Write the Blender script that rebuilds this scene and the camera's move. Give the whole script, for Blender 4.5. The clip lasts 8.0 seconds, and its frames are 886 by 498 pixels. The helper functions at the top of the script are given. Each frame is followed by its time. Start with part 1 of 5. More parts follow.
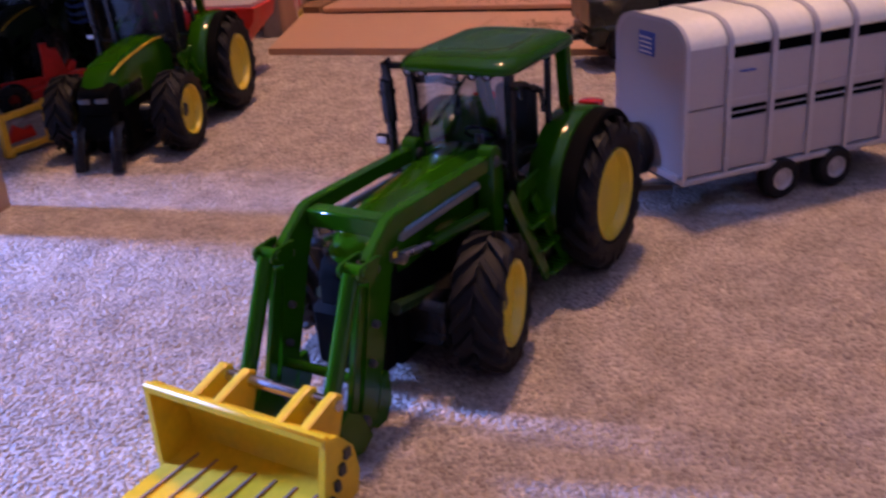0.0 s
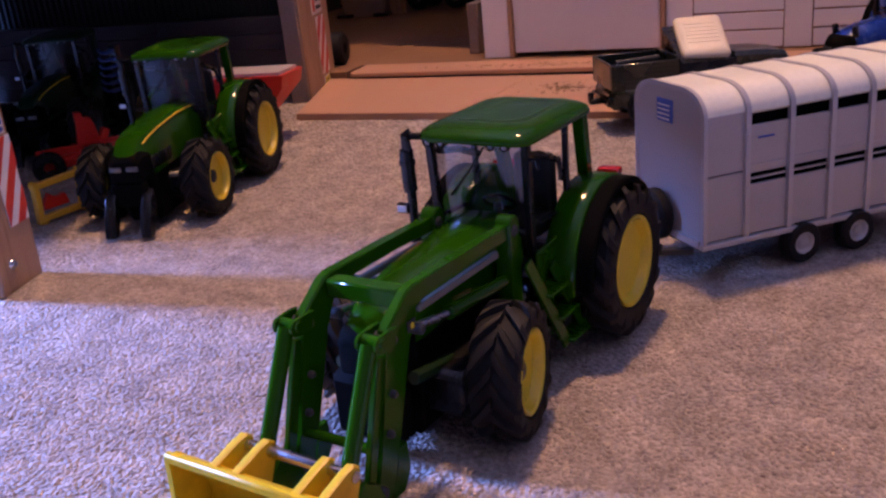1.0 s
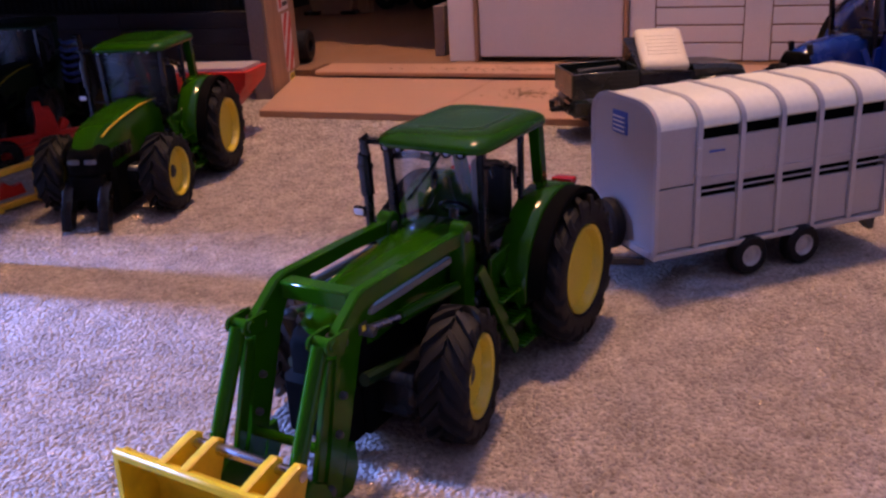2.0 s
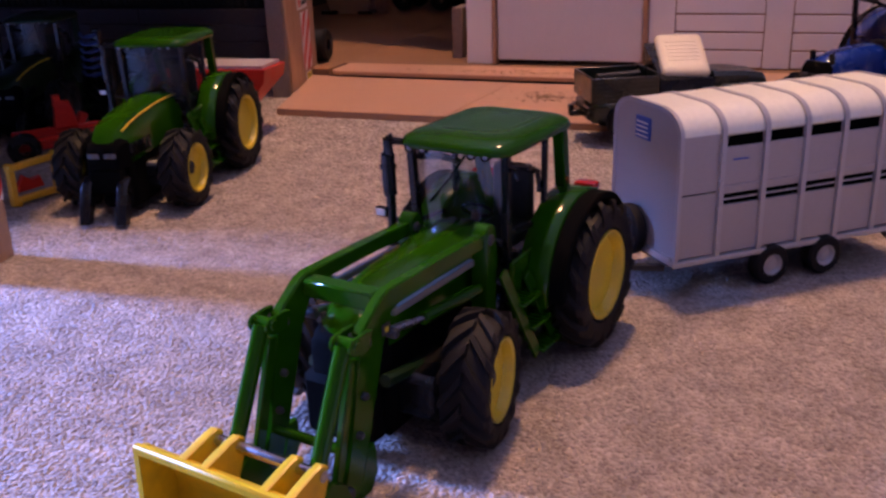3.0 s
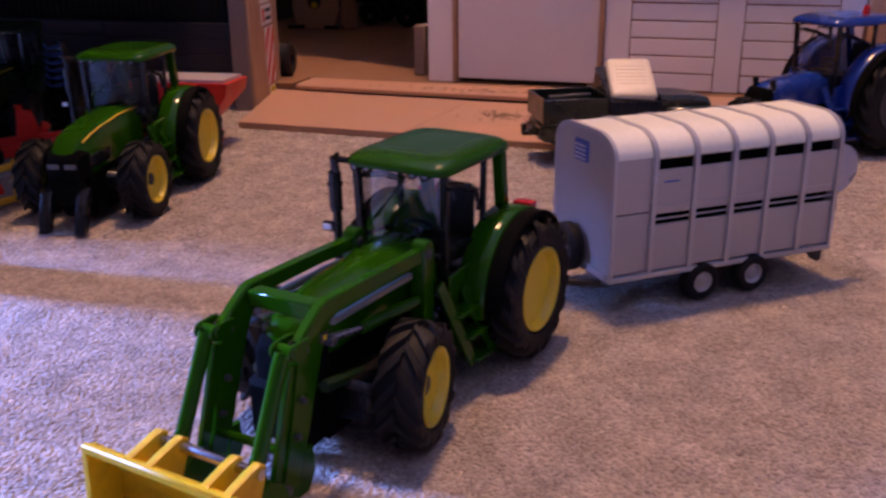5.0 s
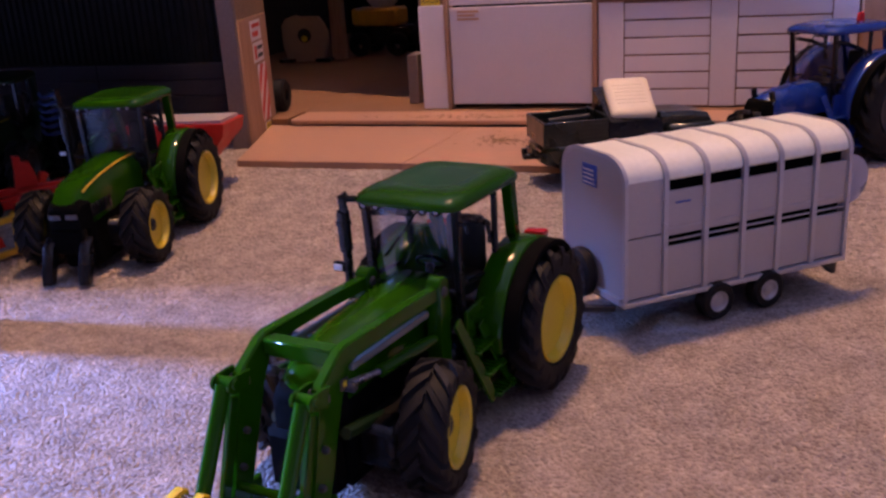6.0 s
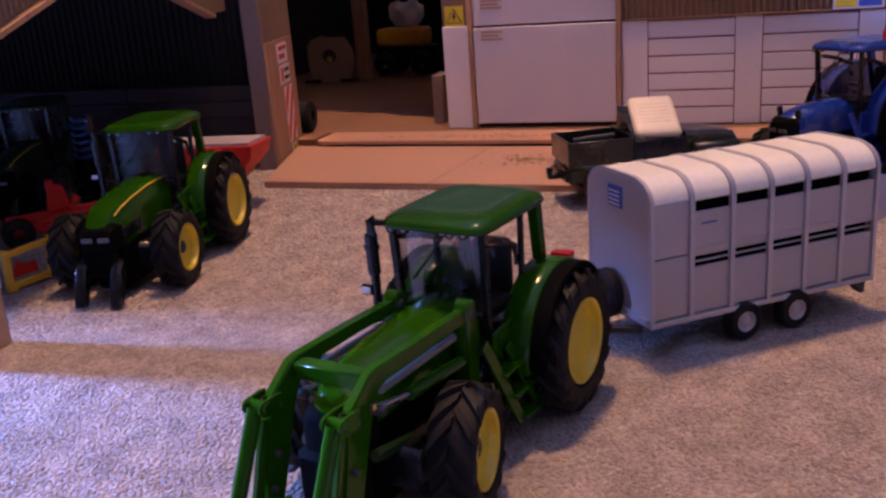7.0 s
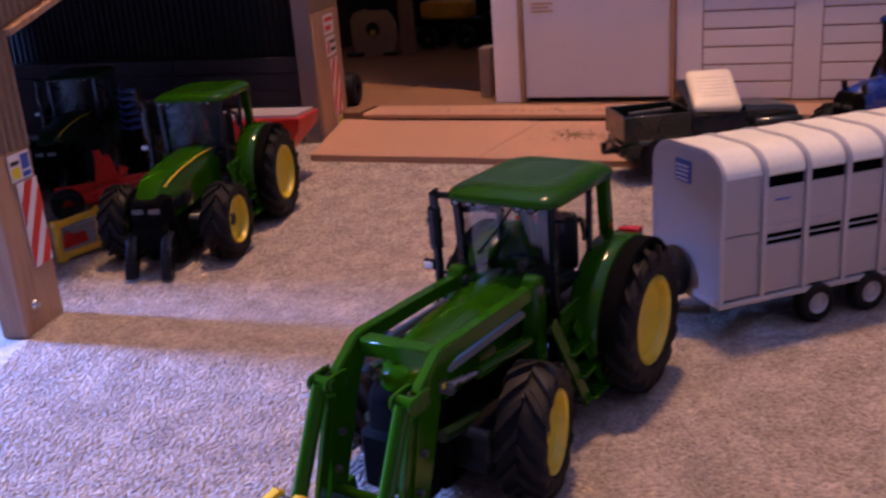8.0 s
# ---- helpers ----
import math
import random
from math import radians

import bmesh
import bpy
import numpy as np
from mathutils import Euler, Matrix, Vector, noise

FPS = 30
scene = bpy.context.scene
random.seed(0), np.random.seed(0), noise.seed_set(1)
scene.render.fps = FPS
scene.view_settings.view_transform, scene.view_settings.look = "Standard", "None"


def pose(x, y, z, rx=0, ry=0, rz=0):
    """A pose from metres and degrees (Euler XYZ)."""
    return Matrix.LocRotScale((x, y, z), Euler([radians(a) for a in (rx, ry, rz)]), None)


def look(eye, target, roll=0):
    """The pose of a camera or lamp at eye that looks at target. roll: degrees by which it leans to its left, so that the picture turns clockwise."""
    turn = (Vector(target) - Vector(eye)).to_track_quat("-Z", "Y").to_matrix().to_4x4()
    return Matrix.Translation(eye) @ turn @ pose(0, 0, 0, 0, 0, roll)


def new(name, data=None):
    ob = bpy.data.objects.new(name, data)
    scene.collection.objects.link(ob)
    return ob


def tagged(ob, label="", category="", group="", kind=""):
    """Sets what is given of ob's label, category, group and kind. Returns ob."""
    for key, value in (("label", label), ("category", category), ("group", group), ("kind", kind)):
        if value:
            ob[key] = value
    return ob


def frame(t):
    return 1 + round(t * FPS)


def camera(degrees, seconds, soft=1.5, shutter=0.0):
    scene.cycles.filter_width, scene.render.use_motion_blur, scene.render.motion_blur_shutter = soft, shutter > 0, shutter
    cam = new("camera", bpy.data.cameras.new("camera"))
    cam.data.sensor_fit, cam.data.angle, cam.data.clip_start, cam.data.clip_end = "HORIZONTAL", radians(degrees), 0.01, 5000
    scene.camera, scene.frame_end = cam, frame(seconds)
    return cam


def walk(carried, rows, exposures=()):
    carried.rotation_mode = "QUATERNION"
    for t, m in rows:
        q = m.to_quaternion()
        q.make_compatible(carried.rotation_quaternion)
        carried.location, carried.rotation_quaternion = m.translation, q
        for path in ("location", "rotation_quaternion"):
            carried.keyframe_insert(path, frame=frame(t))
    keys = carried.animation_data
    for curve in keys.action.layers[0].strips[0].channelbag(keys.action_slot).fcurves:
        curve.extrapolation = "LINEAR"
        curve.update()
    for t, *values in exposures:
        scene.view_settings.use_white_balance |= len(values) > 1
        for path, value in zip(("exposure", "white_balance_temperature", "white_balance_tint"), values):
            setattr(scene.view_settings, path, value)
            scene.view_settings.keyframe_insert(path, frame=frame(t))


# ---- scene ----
cam = camera(50.63, 8.0, soft=2.5, shutter=0.6)
# seconds, place in metres, turn in degrees
ROWS = [
    (0.0, 0.0000, 0.0000, 0.1603, 66.04, 4.32, -0.00),
    (0.3, 0.0040, -0.0003, 0.1617, 65.30, 4.50, -1.35),
    (0.5, 0.0063, -0.0005, 0.1627, 67.83, 4.70, 0.10),
    (1.0, 0.0040, -0.0014, 0.1649, 69.64, 5.25, 1.58),
    (1.5, 0.0068, -0.0036, 0.1661, 69.40, 4.37, 0.82),
    (1.7, 0.0084, -0.0054, 0.1675, 69.53, 3.70, 0.43),
    (2.8, 0.0019, -0.0059, 0.1690, 69.21, 1.90, 0.21),
    (3.0, 0.0024, -0.0044, 0.1682, 69.61, 1.92, 0.94),
    (3.5, -0.0006, -0.0059, 0.1697, 69.85, 1.66, 2.43),
    (4.0, 0.0018, -0.0100, 0.1722, 69.55, 1.53, 2.81),
    (4.5, 0.0018, -0.0147, 0.1763, 70.10, 0.85, 1.81),
    (5.0, 0.0129, -0.0218, 0.1750, 70.36, 0.47, -0.58),
    (5.2, 0.0138, -0.0204, 0.1754, 70.59, 0.55, -1.35),
    (6.3, 0.0062, -0.0138, 0.1802, 72.19, 4.00, -1.35),
    (6.5, 0.0081, -0.0172, 0.1829, 72.46, 3.96, -0.96),
    (7.0, 0.0068, -0.0168, 0.1808, 72.85, 4.06, -0.31),
    (7.5, -0.0002, -0.0138, 0.1797, 72.67, 3.98, -0.12),
    (8.0, -0.0051, -0.0057, 0.1769, 71.60, 4.03, 1.89),
]
walk(cam, [(t, pose(x, y, z, rx, ry, rz)) for t, x, y, z, rx, ry, rz in ROWS])

# ---- world and light ----
world = bpy.data.worlds.new("room_air")
scene.world = world
world.use_nodes = True
world.node_tree.nodes["Background"].inputs[0].default_value = (0.5, 0.42, 0.45, 1)
world.node_tree.nodes["Background"].inputs[1].default_value = 0.065


def lamp(name, kind, m, power, colour, size=0.1, size_y=None):
    data = bpy.data.lights.new(name, kind)
    data.energy, data.color = power, colour
    if kind == "AREA":
        data.shape, data.size, data.size_y = "RECTANGLE", size, size_y or size
    else:
        data.shadow_soft_size = size
    ob = new(name, data)
    ob.matrix_basis = m
    return ob


# dusk daylight through the window in the side wall, and the warm ceiling lamp
lamp("window_daylight", "AREA", look((-1.92, 0.95, 0.76), (-0.1, 0.36, 0.0)), 350, (0.175, 0.31, 1.0), 0.30, 0.32)
# pale fill added behind the camera to lift the surfaces facing it
lamp("added_front_fill", "AREA", look((0.9, -1.66, 1.90), (0.1, 0.8, 0.1)), 5.4, (0.72, 0.75, 0.94), 1.2, 0.7)
lamp("lamp_bulb", "POINT", pose(0.05, 0.76, 1.80), 93, (1.0, 0.55, 0.275), 0.09)

# ---- materials ----
def rgb(r, g, b):
    return (r, g, b, 1.0)


def material(name, colour, rough=0.5, metal=0.0, vary=0.15, grain=400.0, bump=0.1, wear=None, coat=0.0, spread=60.0, island=0.0):
    """Paint, plastic or board: two scales of variation in colour, gloss and relief; wear: a second colour that shows in patches."""
    m = bpy.data.materials.new(name)
    m.use_nodes = True
    nt = m.node_tree
    n, link = nt.nodes, nt.links.new
    b = n["Principled BSDF"]
    b.inputs["Metallic"].default_value = metal
    b.inputs["Coat Weight"].default_value = coat
    b.inputs["Coat Roughness"].default_value = 0.06
    co = n.new("ShaderNodeTexCoord")
    fine, wide = n.new("ShaderNodeTexNoise"), n.new("ShaderNodeTexNoise")
    fine.inputs["Scale"].default_value, wide.inputs["Scale"].default_value = grain, spread
    fine.inputs["Detail"].default_value, wide.inputs["Detail"].default_value = 3, 4
    for t in (fine, wide):
        link(co.outputs["Object"], t.inputs["Vector"])
    add = n.new("ShaderNodeMath")
    add.operation = "ADD"
    link(fine.outputs["Fac"], add.inputs[0])
    link(wide.outputs["Fac"], add.inputs[1])
    ramp = n.new("ShaderNodeMapRange")
    ramp.inputs["From Min"].default_value, ramp.inputs["From Max"].default_value = 0.7, 1.3
    ramp.inputs["To Min"].default_value, ramp.inputs["To Max"].default_value = 1 - vary, 1 + vary
    link(add.outputs[0], ramp.inputs["Value"])
    last = ramp.outputs[0]
    if island:
        info = n.new("ShaderNodeObjectInfo")
        r2 = n.new("ShaderNodeMapRange")
        r2.inputs["To Min"].default_value, r2.inputs["To Max"].default_value = 1 - island, 1 + island
        link(info.outputs["Random"], r2.inputs["Value"])
        mul = n.new("ShaderNodeMath")
        mul.operation = "MULTIPLY"
        link(last, mul.inputs[0])
        link(r2.outputs[0], mul.inputs[1])
        last = mul.outputs[0]
    tint = n.new("ShaderNodeVectorMath")
    tint.operation = "SCALE"
    tint.inputs[0].default_value = colour[:3]
    link(last, tint.inputs["Scale"])
    out = tint.outputs[0]
    if wear:
        mix = n.new("ShaderNodeMix")
        mix.data_type = "RGBA"
        step = n.new("ShaderNodeMapRange")
        step.inputs["From Min"].default_value, step.inputs["From Max"].default_value = 0.58, 0.70
        link(wide.outputs["Fac"], step.inputs["Value"])
        link(step.outputs[0], mix.inputs["Factor"])
        link(out, mix.inputs["A"])
        mix.inputs["B"].default_value = wear
        out = mix.outputs["Result"]
    link(out, b.inputs["Base Color"])
    rr = n.new("ShaderNodeMapRange")
    rr.inputs["From Min"].default_value, rr.inputs["From Max"].default_value = 0.3, 0.7
    rr.inputs["To Min"].default_value, rr.inputs["To Max"].default_value = max(0.02, rough - 0.08), min(1, rough + 0.1)
    link(wide.outputs["Fac"], rr.inputs["Value"])
    link(rr.outputs[0], b.inputs["Roughness"])
    if bump:
        bp = n.new("ShaderNodeBump")
        bp.inputs["Strength"].default_value, bp.inputs["Distance"].default_value = bump, 0.0006
        link(fine.outputs["Fac"], bp.inputs["Height"])
        link(bp.outputs["Normal"], b.inputs["Normal"])
    return m


def wood_material(name, colour, dark, along=(6, 90, 90), rough=0.6):
    m = material(name, colour, rough, vary=0.12, grain=700, bump=0.15, spread=20)
    n, link = m.node_tree.nodes, m.node_tree.links.new
    b = n["Principled BSDF"]
    old = b.inputs["Base Color"].links[0].from_socket
    co, mp, tx, mix, st = (n.new("ShaderNode" + k) for k in ("TexCoord", "Mapping", "TexNoise", "Mix", "MapRange"))
    mp.inputs["Scale"].default_value = along
    tx.inputs["Scale"].default_value, tx.inputs["Detail"].default_value = 4, 5
    mix.data_type = "RGBA"
    st.inputs["From Min"].default_value, st.inputs["From Max"].default_value = 0.45, 0.75
    link(co.outputs["Object"], mp.inputs["Vector"])
    link(mp.outputs[0], tx.inputs["Vector"])
    link(tx.outputs["Fac"], st.inputs["Value"])
    link(st.outputs[0], mix.inputs["Factor"])
    link(old, mix.inputs["A"])
    mix.inputs["B"].default_value = dark
    link(mix.outputs["Result"], b.inputs["Base Color"])
    return m


def glass_material(name, colour, mixin=0.12, rough=0.05):
    m = bpy.data.materials.new(name)
    m.use_nodes = True
    n, link = m.node_tree.nodes, m.node_tree.links.new
    n.remove(n["Principled BSDF"])
    a, g, mx, fr = n.new("ShaderNodeBsdfTransparent"), n.new("ShaderNodeBsdfGlossy"), n.new("ShaderNodeMixShader"), n.new("ShaderNodeFresnel")
    a.inputs["Color"].default_value = colour
    g.inputs["Roughness"].default_value = rough
    ad = n.new("ShaderNodeMath")
    ad.inputs[1].default_value = mixin
    fr.inputs["IOR"].default_value = 1.45
    link(fr.outputs[0], ad.inputs[0])
    link(ad.outputs[0], mx.inputs[0])
    link(a.outputs[0], mx.inputs[1])
    link(g.outputs[0], mx.inputs[2])
    link(mx.outputs[0], n["Material Output"].inputs["Surface"])
    return m


M_GREEN = material("green_enamel", rgb(0.014, 0.072, 0.001), 0.10, vary=0.08, grain=900, bump=0.015)
M_GREEN.node_tree.nodes["Principled BSDF"].inputs["Specular IOR Level"].default_value = 0.24
# green taken down almost to black: shade put into the colour
M_GREEN_DARK = material("dark_green_with_shade", rgb(0.005, 0.022, 0.004), 0.4, vary=0.12, bump=0.05)
M_YELLOW = material("yellow_enamel", rgb(0.72, 0.54, 0.03), 0.35, vary=0.06, grain=800, bump=0.03, coat=0.3)
M_BUCKET = material("yellow_bucket_paint", rgb(0.68, 0.41, 0.010), 0.38, vary=0.1, bump=0.06, wear=rgb(0.60, 0.35, 0.010))
M_TYRE = material("black_rubber", rgb(0.011, 0.010, 0.011), 0.6, vary=0.25, bump=0.2, wear=rgb(0.013, 0.012, 0.012))
M_TYRE.node_tree.nodes["Principled BSDF"].inputs["Specular IOR Level"].default_value = 0.2
M_BLACK = material("black_plastic", rgb(0.008, 0.008, 0.009), 0.25, vary=0.2, bump=0.05)
M_BLACK.node_tree.nodes["Principled BSDF"].inputs["Specular IOR Level"].default_value = 0.35
M_DARK = material("charcoal_plastic", rgb(0.03, 0.03, 0.032), 0.5, vary=0.2, bump=0.1)
M_CHROME = material("bare_steel", rgb(0.55, 0.55, 0.58), 0.25, metal=1.0, vary=0.08, bump=0.04)
M_SILVER = material("silver_paint", rgb(0.50, 0.48, 0.50), 0.42, metal=0.35, vary=0.05, grain=1200, bump=0.03)
M_LINK = material("dull_link_paint", rgb(0.17, 0.18, 0.17), 0.4, metal=0.3, vary=0.08, bump=0.03)
M_TRAILER = material("pale_grey_trailer_paint", rgb(0.44, 0.40, 0.40), 0.40, vary=0.04, grain=900, bump=0.03, spread=25)
M_ROOFWHITE = material("white_roof_plastic", rgb(0.92, 0.89, 0.76), 0.35, vary=0.05, bump=0.04, spread=30)
M_RED = material("red_enamel", rgb(0.62, 0.022, 0.012), 0.38, vary=0.1, bump=0.05)
M_RED_LAMP = material("red_lens", rgb(0.5, 0.01, 0.01), 0.15, vary=0.05, coat=0.6)
M_WHITE_LAMP = material("clear_lamp_lens", rgb(0.75, 0.75, 0.78), 0.12, vary=0.05, coat=0.6)
M_LENS = material("small_lamp_lens", rgb(0.34, 0.34, 0.38), 0.1, vary=0.05, coat=0.6)
# head lamp lens darkened to carry the shade on the tractor fronts
M_DULL_LAMP = material("shade_dimmed_lamp_lens", rgb(0.07, 0.07, 0.075), 0.2, vary=0.1, coat=0.4)
M_BLUE = material("blue_enamel", rgb(0.005, 0.030, 0.23), 0.22, vary=0.08, grain=900, bump=0.03, coat=0.5)
M_BLUE_STEEL = material("blue_tine_paint", rgb(0.05, 0.08, 0.22), 0.4, vary=0.1, bump=0.05)
M_OLIVE = material("dark_olive_paint", rgb(0.008, 0.013, 0.008), 0.3, vary=0.12, bump=0.05, coat=0.4)
M_CREAM = material("cream_cab_roof", rgb(0.85, 0.74, 0.55), 0.35, vary=0.05, bump=0.03, coat=0.3)
M_GLASS = glass_material("clear_cab_glazing", rgb(0.95, 0.96, 0.98), 0.02)
M_GLASS_BLUE = glass_material("bluish_cab_glazing", rgb(0.42, 0.47, 0.62), 0.05, 0.10)
# glass for the two tractors at the shed, cab shade put into its tint
M_GLASS_DIM = glass_material("shade_dimmed_glazing", rgb(0.32, 0.33, 0.35), 0.0, 0.25)
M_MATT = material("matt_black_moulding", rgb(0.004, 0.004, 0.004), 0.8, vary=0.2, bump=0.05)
M_MATT.node_tree.nodes["Principled BSDF"].inputs["Specular IOR Level"].default_value = 0.03
M_SEAT = material("dark_seat_moulding", rgb(0.02, 0.021, 0.021), 0.6, vary=0.2, bump=0.1)
M_MDF = material("brown_fibreboard", rgb(0.42, 0.235, 0.15), 0.7, vary=0.08, grain=1500, bump=0.15, spread=14, wear=rgb(0.47, 0.25, 0.16))
# brown floor board, taken darker to carry the shade inside the workshop
M_FLOOR = material("shade_dark_floor_board", rgb(0.20, 0.10, 0.05), 0.7, vary=0.12, grain=900, bump=0.12, spread=12)
M_POST = wood_material("pine_post", rgb(0.42, 0.25, 0.15), rgb(0.30, 0.16, 0.09), (60, 60, 5))
M_TAUPE = material("taupe_board", rgb(0.20, 0.15, 0.135), 0.7, vary=0.12, bump=0.12, spread=25)
M_CORR = material("brown_corrugated_card", rgb(0.22, 0.14, 0.085), 0.7, vary=0.15, bump=0.1, spread=30)
# grey boards and cladding: both colours lowered to hold the indoor shade
M_GREYBOARD = material("grey_board", rgb(0.075, 0.060, 0.062), 0.75, vary=0.15, bump=0.12, spread=18, island=0.08)
M_SHEDDARK = material("shade_dark_cladding", rgb(0.012, 0.011, 0.011), 0.85, vary=0.2, bump=0.1)
M_WALLWHITE = material("white_painted_panel", rgb(0.80, 0.76, 0.78), 0.55, vary=0.04, grain=900, bump=0.06, spread=16, island=0.03)
M_DOOR = material("pale_grey_sliding_door", rgb(0.66, 0.63, 0.68), 0.5, vary=0.05, grain=900, bump=0.05, spread=12)
M_GROOVE = material("brown_panel_joint", rgb(0.24, 0.13, 0.08), 0.8, vary=0.2, bump=0.1)
M_SIGNWHITE = material("white_sign_print", rgb(0.78, 0.74, 0.72), 0.5, vary=0.04, bump=0.03)
M_SIGNRED = material("red_sign_print", rgb(0.62, 0.045, 0.03), 0.5, vary=0.05, bump=0.03)
M_SIGNYEL = material("yellow_sign_print", rgb(0.75, 0.60, 0.03), 0.5, vary=0.04, bump=0.03)
M_SIGNBLUE = material("blue_sign_print", rgb(0.05, 0.10, 0.42), 0.5, vary=0.04, bump=0.03)
M_SIGNBLACK = material("black_sign_print", rgb(0.02, 0.02, 0.02), 0.5, vary=0.1, bump=0.02)
M_PAPERBOARD = material("pale_brown_card", rgb(0.50, 0.33, 0.21), 0.75, vary=0.08, bump=0.1)
M_SACK = material("white_sack_plastic", rgb(0.75, 0.70, 0.66), 0.5, vary=0.1, bump=0.2, grain=200)
M_AMBER = material("amber_plastic", rgb(0.82, 0.43, 0.03), 0.45, vary=0.12, bump=0.08)
M_STAIN = material("dirt_crumbs", rgb(0.19, 0.115, 0.06), 0.9, vary=0.3, bump=0.2)
# plaster of the unseen walls, kept this dark to hold down bounced light
M_PLASTER = material("bounce_cut_plaster", rgb(0.10, 0.075, 0.065), 0.85, vary=0.05, grain=60, bump=0.1, spread=3)
M_CEIL = material("ceiling_paint", rgb(0.60, 0.54, 0.50), 0.85, vary=0.04, grain=60, bump=0.08, spread=3)


def carpet_material(name, lo, hi):
    """Beige twist pile: each tuft a little lighter or darker, and broad worn, flattened patches."""
    m = material(name, rgb(1, 1, 1), 0.95, vary=0.3, grain=600, bump=0.3, spread=55)
    n, link = m.node_tree.nodes, m.node_tree.links.new
    b = n["Principled BSDF"]
    b.inputs["Sheen Weight"].default_value = 0.05
    b.inputs["Sheen Roughness"].default_value = 0.6
    b.inputs["Specular IOR Level"].default_value = 0.1
    old = b.inputs["Base Color"].links[0].from_socket
    geo, co, vor, mix, mul = (n.new("ShaderNode" + k) for k in ("NewGeometry", "TexCoord", "TexNoise", "Mix", "VectorMath"))
    vor.inputs["Scale"].default_value = 220
    add = n.new("ShaderNodeMath")
    link(co.outputs["Object"], vor.inputs["Vector"])
    link(geo.outputs["Random Per Island"], add.inputs[0])
    link(vor.outputs["Fac"], add.inputs[1])
    half = n.new("ShaderNodeMath")
    half.operation = "MULTIPLY"
    half.inputs[1].default_value = 0.5
    link(add.outputs[0], half.inputs[0])
    mix.data_type = "RGBA"
    mix.inputs["A"].default_value, mix.inputs["B"].default_value = lo, hi
    link(half.outputs[0], mix.inputs["Factor"])
    mul.operation = "MULTIPLY"
    link(old, mul.inputs[0])
    link(mix.outputs["Result"], mul.inputs[1])
    link(mul.outputs[0], b.inputs["Base Color"])
    return m


M_CARPET = carpet_material("beige_carpet", rgb(0.218, 0.174, 0.150), rgb(0.505, 0.420, 0.372))

# ---- mesh helpers ----
def part(name, bm, mat, parent=None, label="", sharp=38, kind=""):
    """Links a bmesh as one mesh object, under a thing or a part if given."""
    bmesh.ops.recalc_face_normals(bm, faces=bm.faces)
    me = bpy.data.meshes.new(name)
    bm.to_mesh(me)
    bm.free()
    me.polygons.foreach_set("use_smooth", [True] * len(me.polygons))
    me.set_sharp_from_angle(angle=radians(sharp))
    me.materials.append(mat)
    ob = new(name, me)
    if parent is not None:
        ob.parent = parent
    return tagged(ob, label=label, kind=kind)


def thing(name, m, label, category, group="", kind=""):
    ob = new(name)
    ob.empty_display_size = 0.01
    ob.matrix_basis = m
    return tagged(ob, label, category, group, kind)


def box(bm, lo, hi, bevel=0.0, turn=None, seg=1):
    """A box from corner to corner, its edges rounded by bevel; turn: a matrix laid on it."""
    lo, hi = Vector(lo), Vector(hi)
    size = hi - lo
    m = Matrix.Translation((lo + hi) / 2) @ Matrix.Diagonal((*size, 1))
    made = bmesh.ops.create_cube(bm, size=1, matrix=m)["verts"]
    if bevel:
        edges = list({e for v in made for e in v.link_edges})
        done = bmesh.ops.bevel(bm, geom=edges, offset=bevel, segments=seg, affect="EDGES", profile=0.5)
        made = list({v for f in done["faces"] for v in f.verts} | {v for v in made if v.is_valid})
    if turn is not None:
        bmesh.ops.transform(bm, matrix=turn, verts=made)
    return made


def prism(bm, outline, y0, y1, bevel=0.0, plane="xz", turn=None):
    """A polygon in the xz plane (or xy) drawn out from y0 to y1."""
    at = (lambda a, b, c: (a, c, b)) if plane == "xz" else (lambda a, b, c: (a, b, c)) if plane == "xy" else (lambda a, b, c: (c, a, b))
    one = [bm.verts.new(at(a, b, y0)) for a, b in outline]
    two = [bm.verts.new(at(a, b, y1)) for a, b in outline]
    faces = [bm.faces.new(one), bm.faces.new(two[::-1])]
    k = len(outline)
    for i in range(k):
        faces.append(bm.faces.new((one[i], two[i], two[(i + 1) % k], one[(i + 1) % k])))
    made = one + two
    if bevel:
        edges = list({e for f in faces[:2] for e in f.edges})
        done = bmesh.ops.bevel(bm, geom=edges, offset=bevel, segments=1, affect="EDGES", profile=0.5)
        made = list({v for f in done["faces"] for v in f.verts} | {v for v in made if v.is_valid})
    if turn is not None:
        bmesh.ops.transform(bm, matrix=turn, verts=made)
    return made


def loft(bm, rings, caps=True, closed=True):
    rows = [[bm.verts.new(p) for p in ring] for ring in rings]
    k = len(rows[0])
    for a, b in zip(rows, rows[1:]):
        for i in range(k if closed else k - 1):
            bm.faces.new((a[i], a[(i + 1) % k], b[(i + 1) % k], b[i]))
    if caps:
        bm.faces.new(rows[0][::-1])
        bm.faces.new(rows[-1])
    return rows


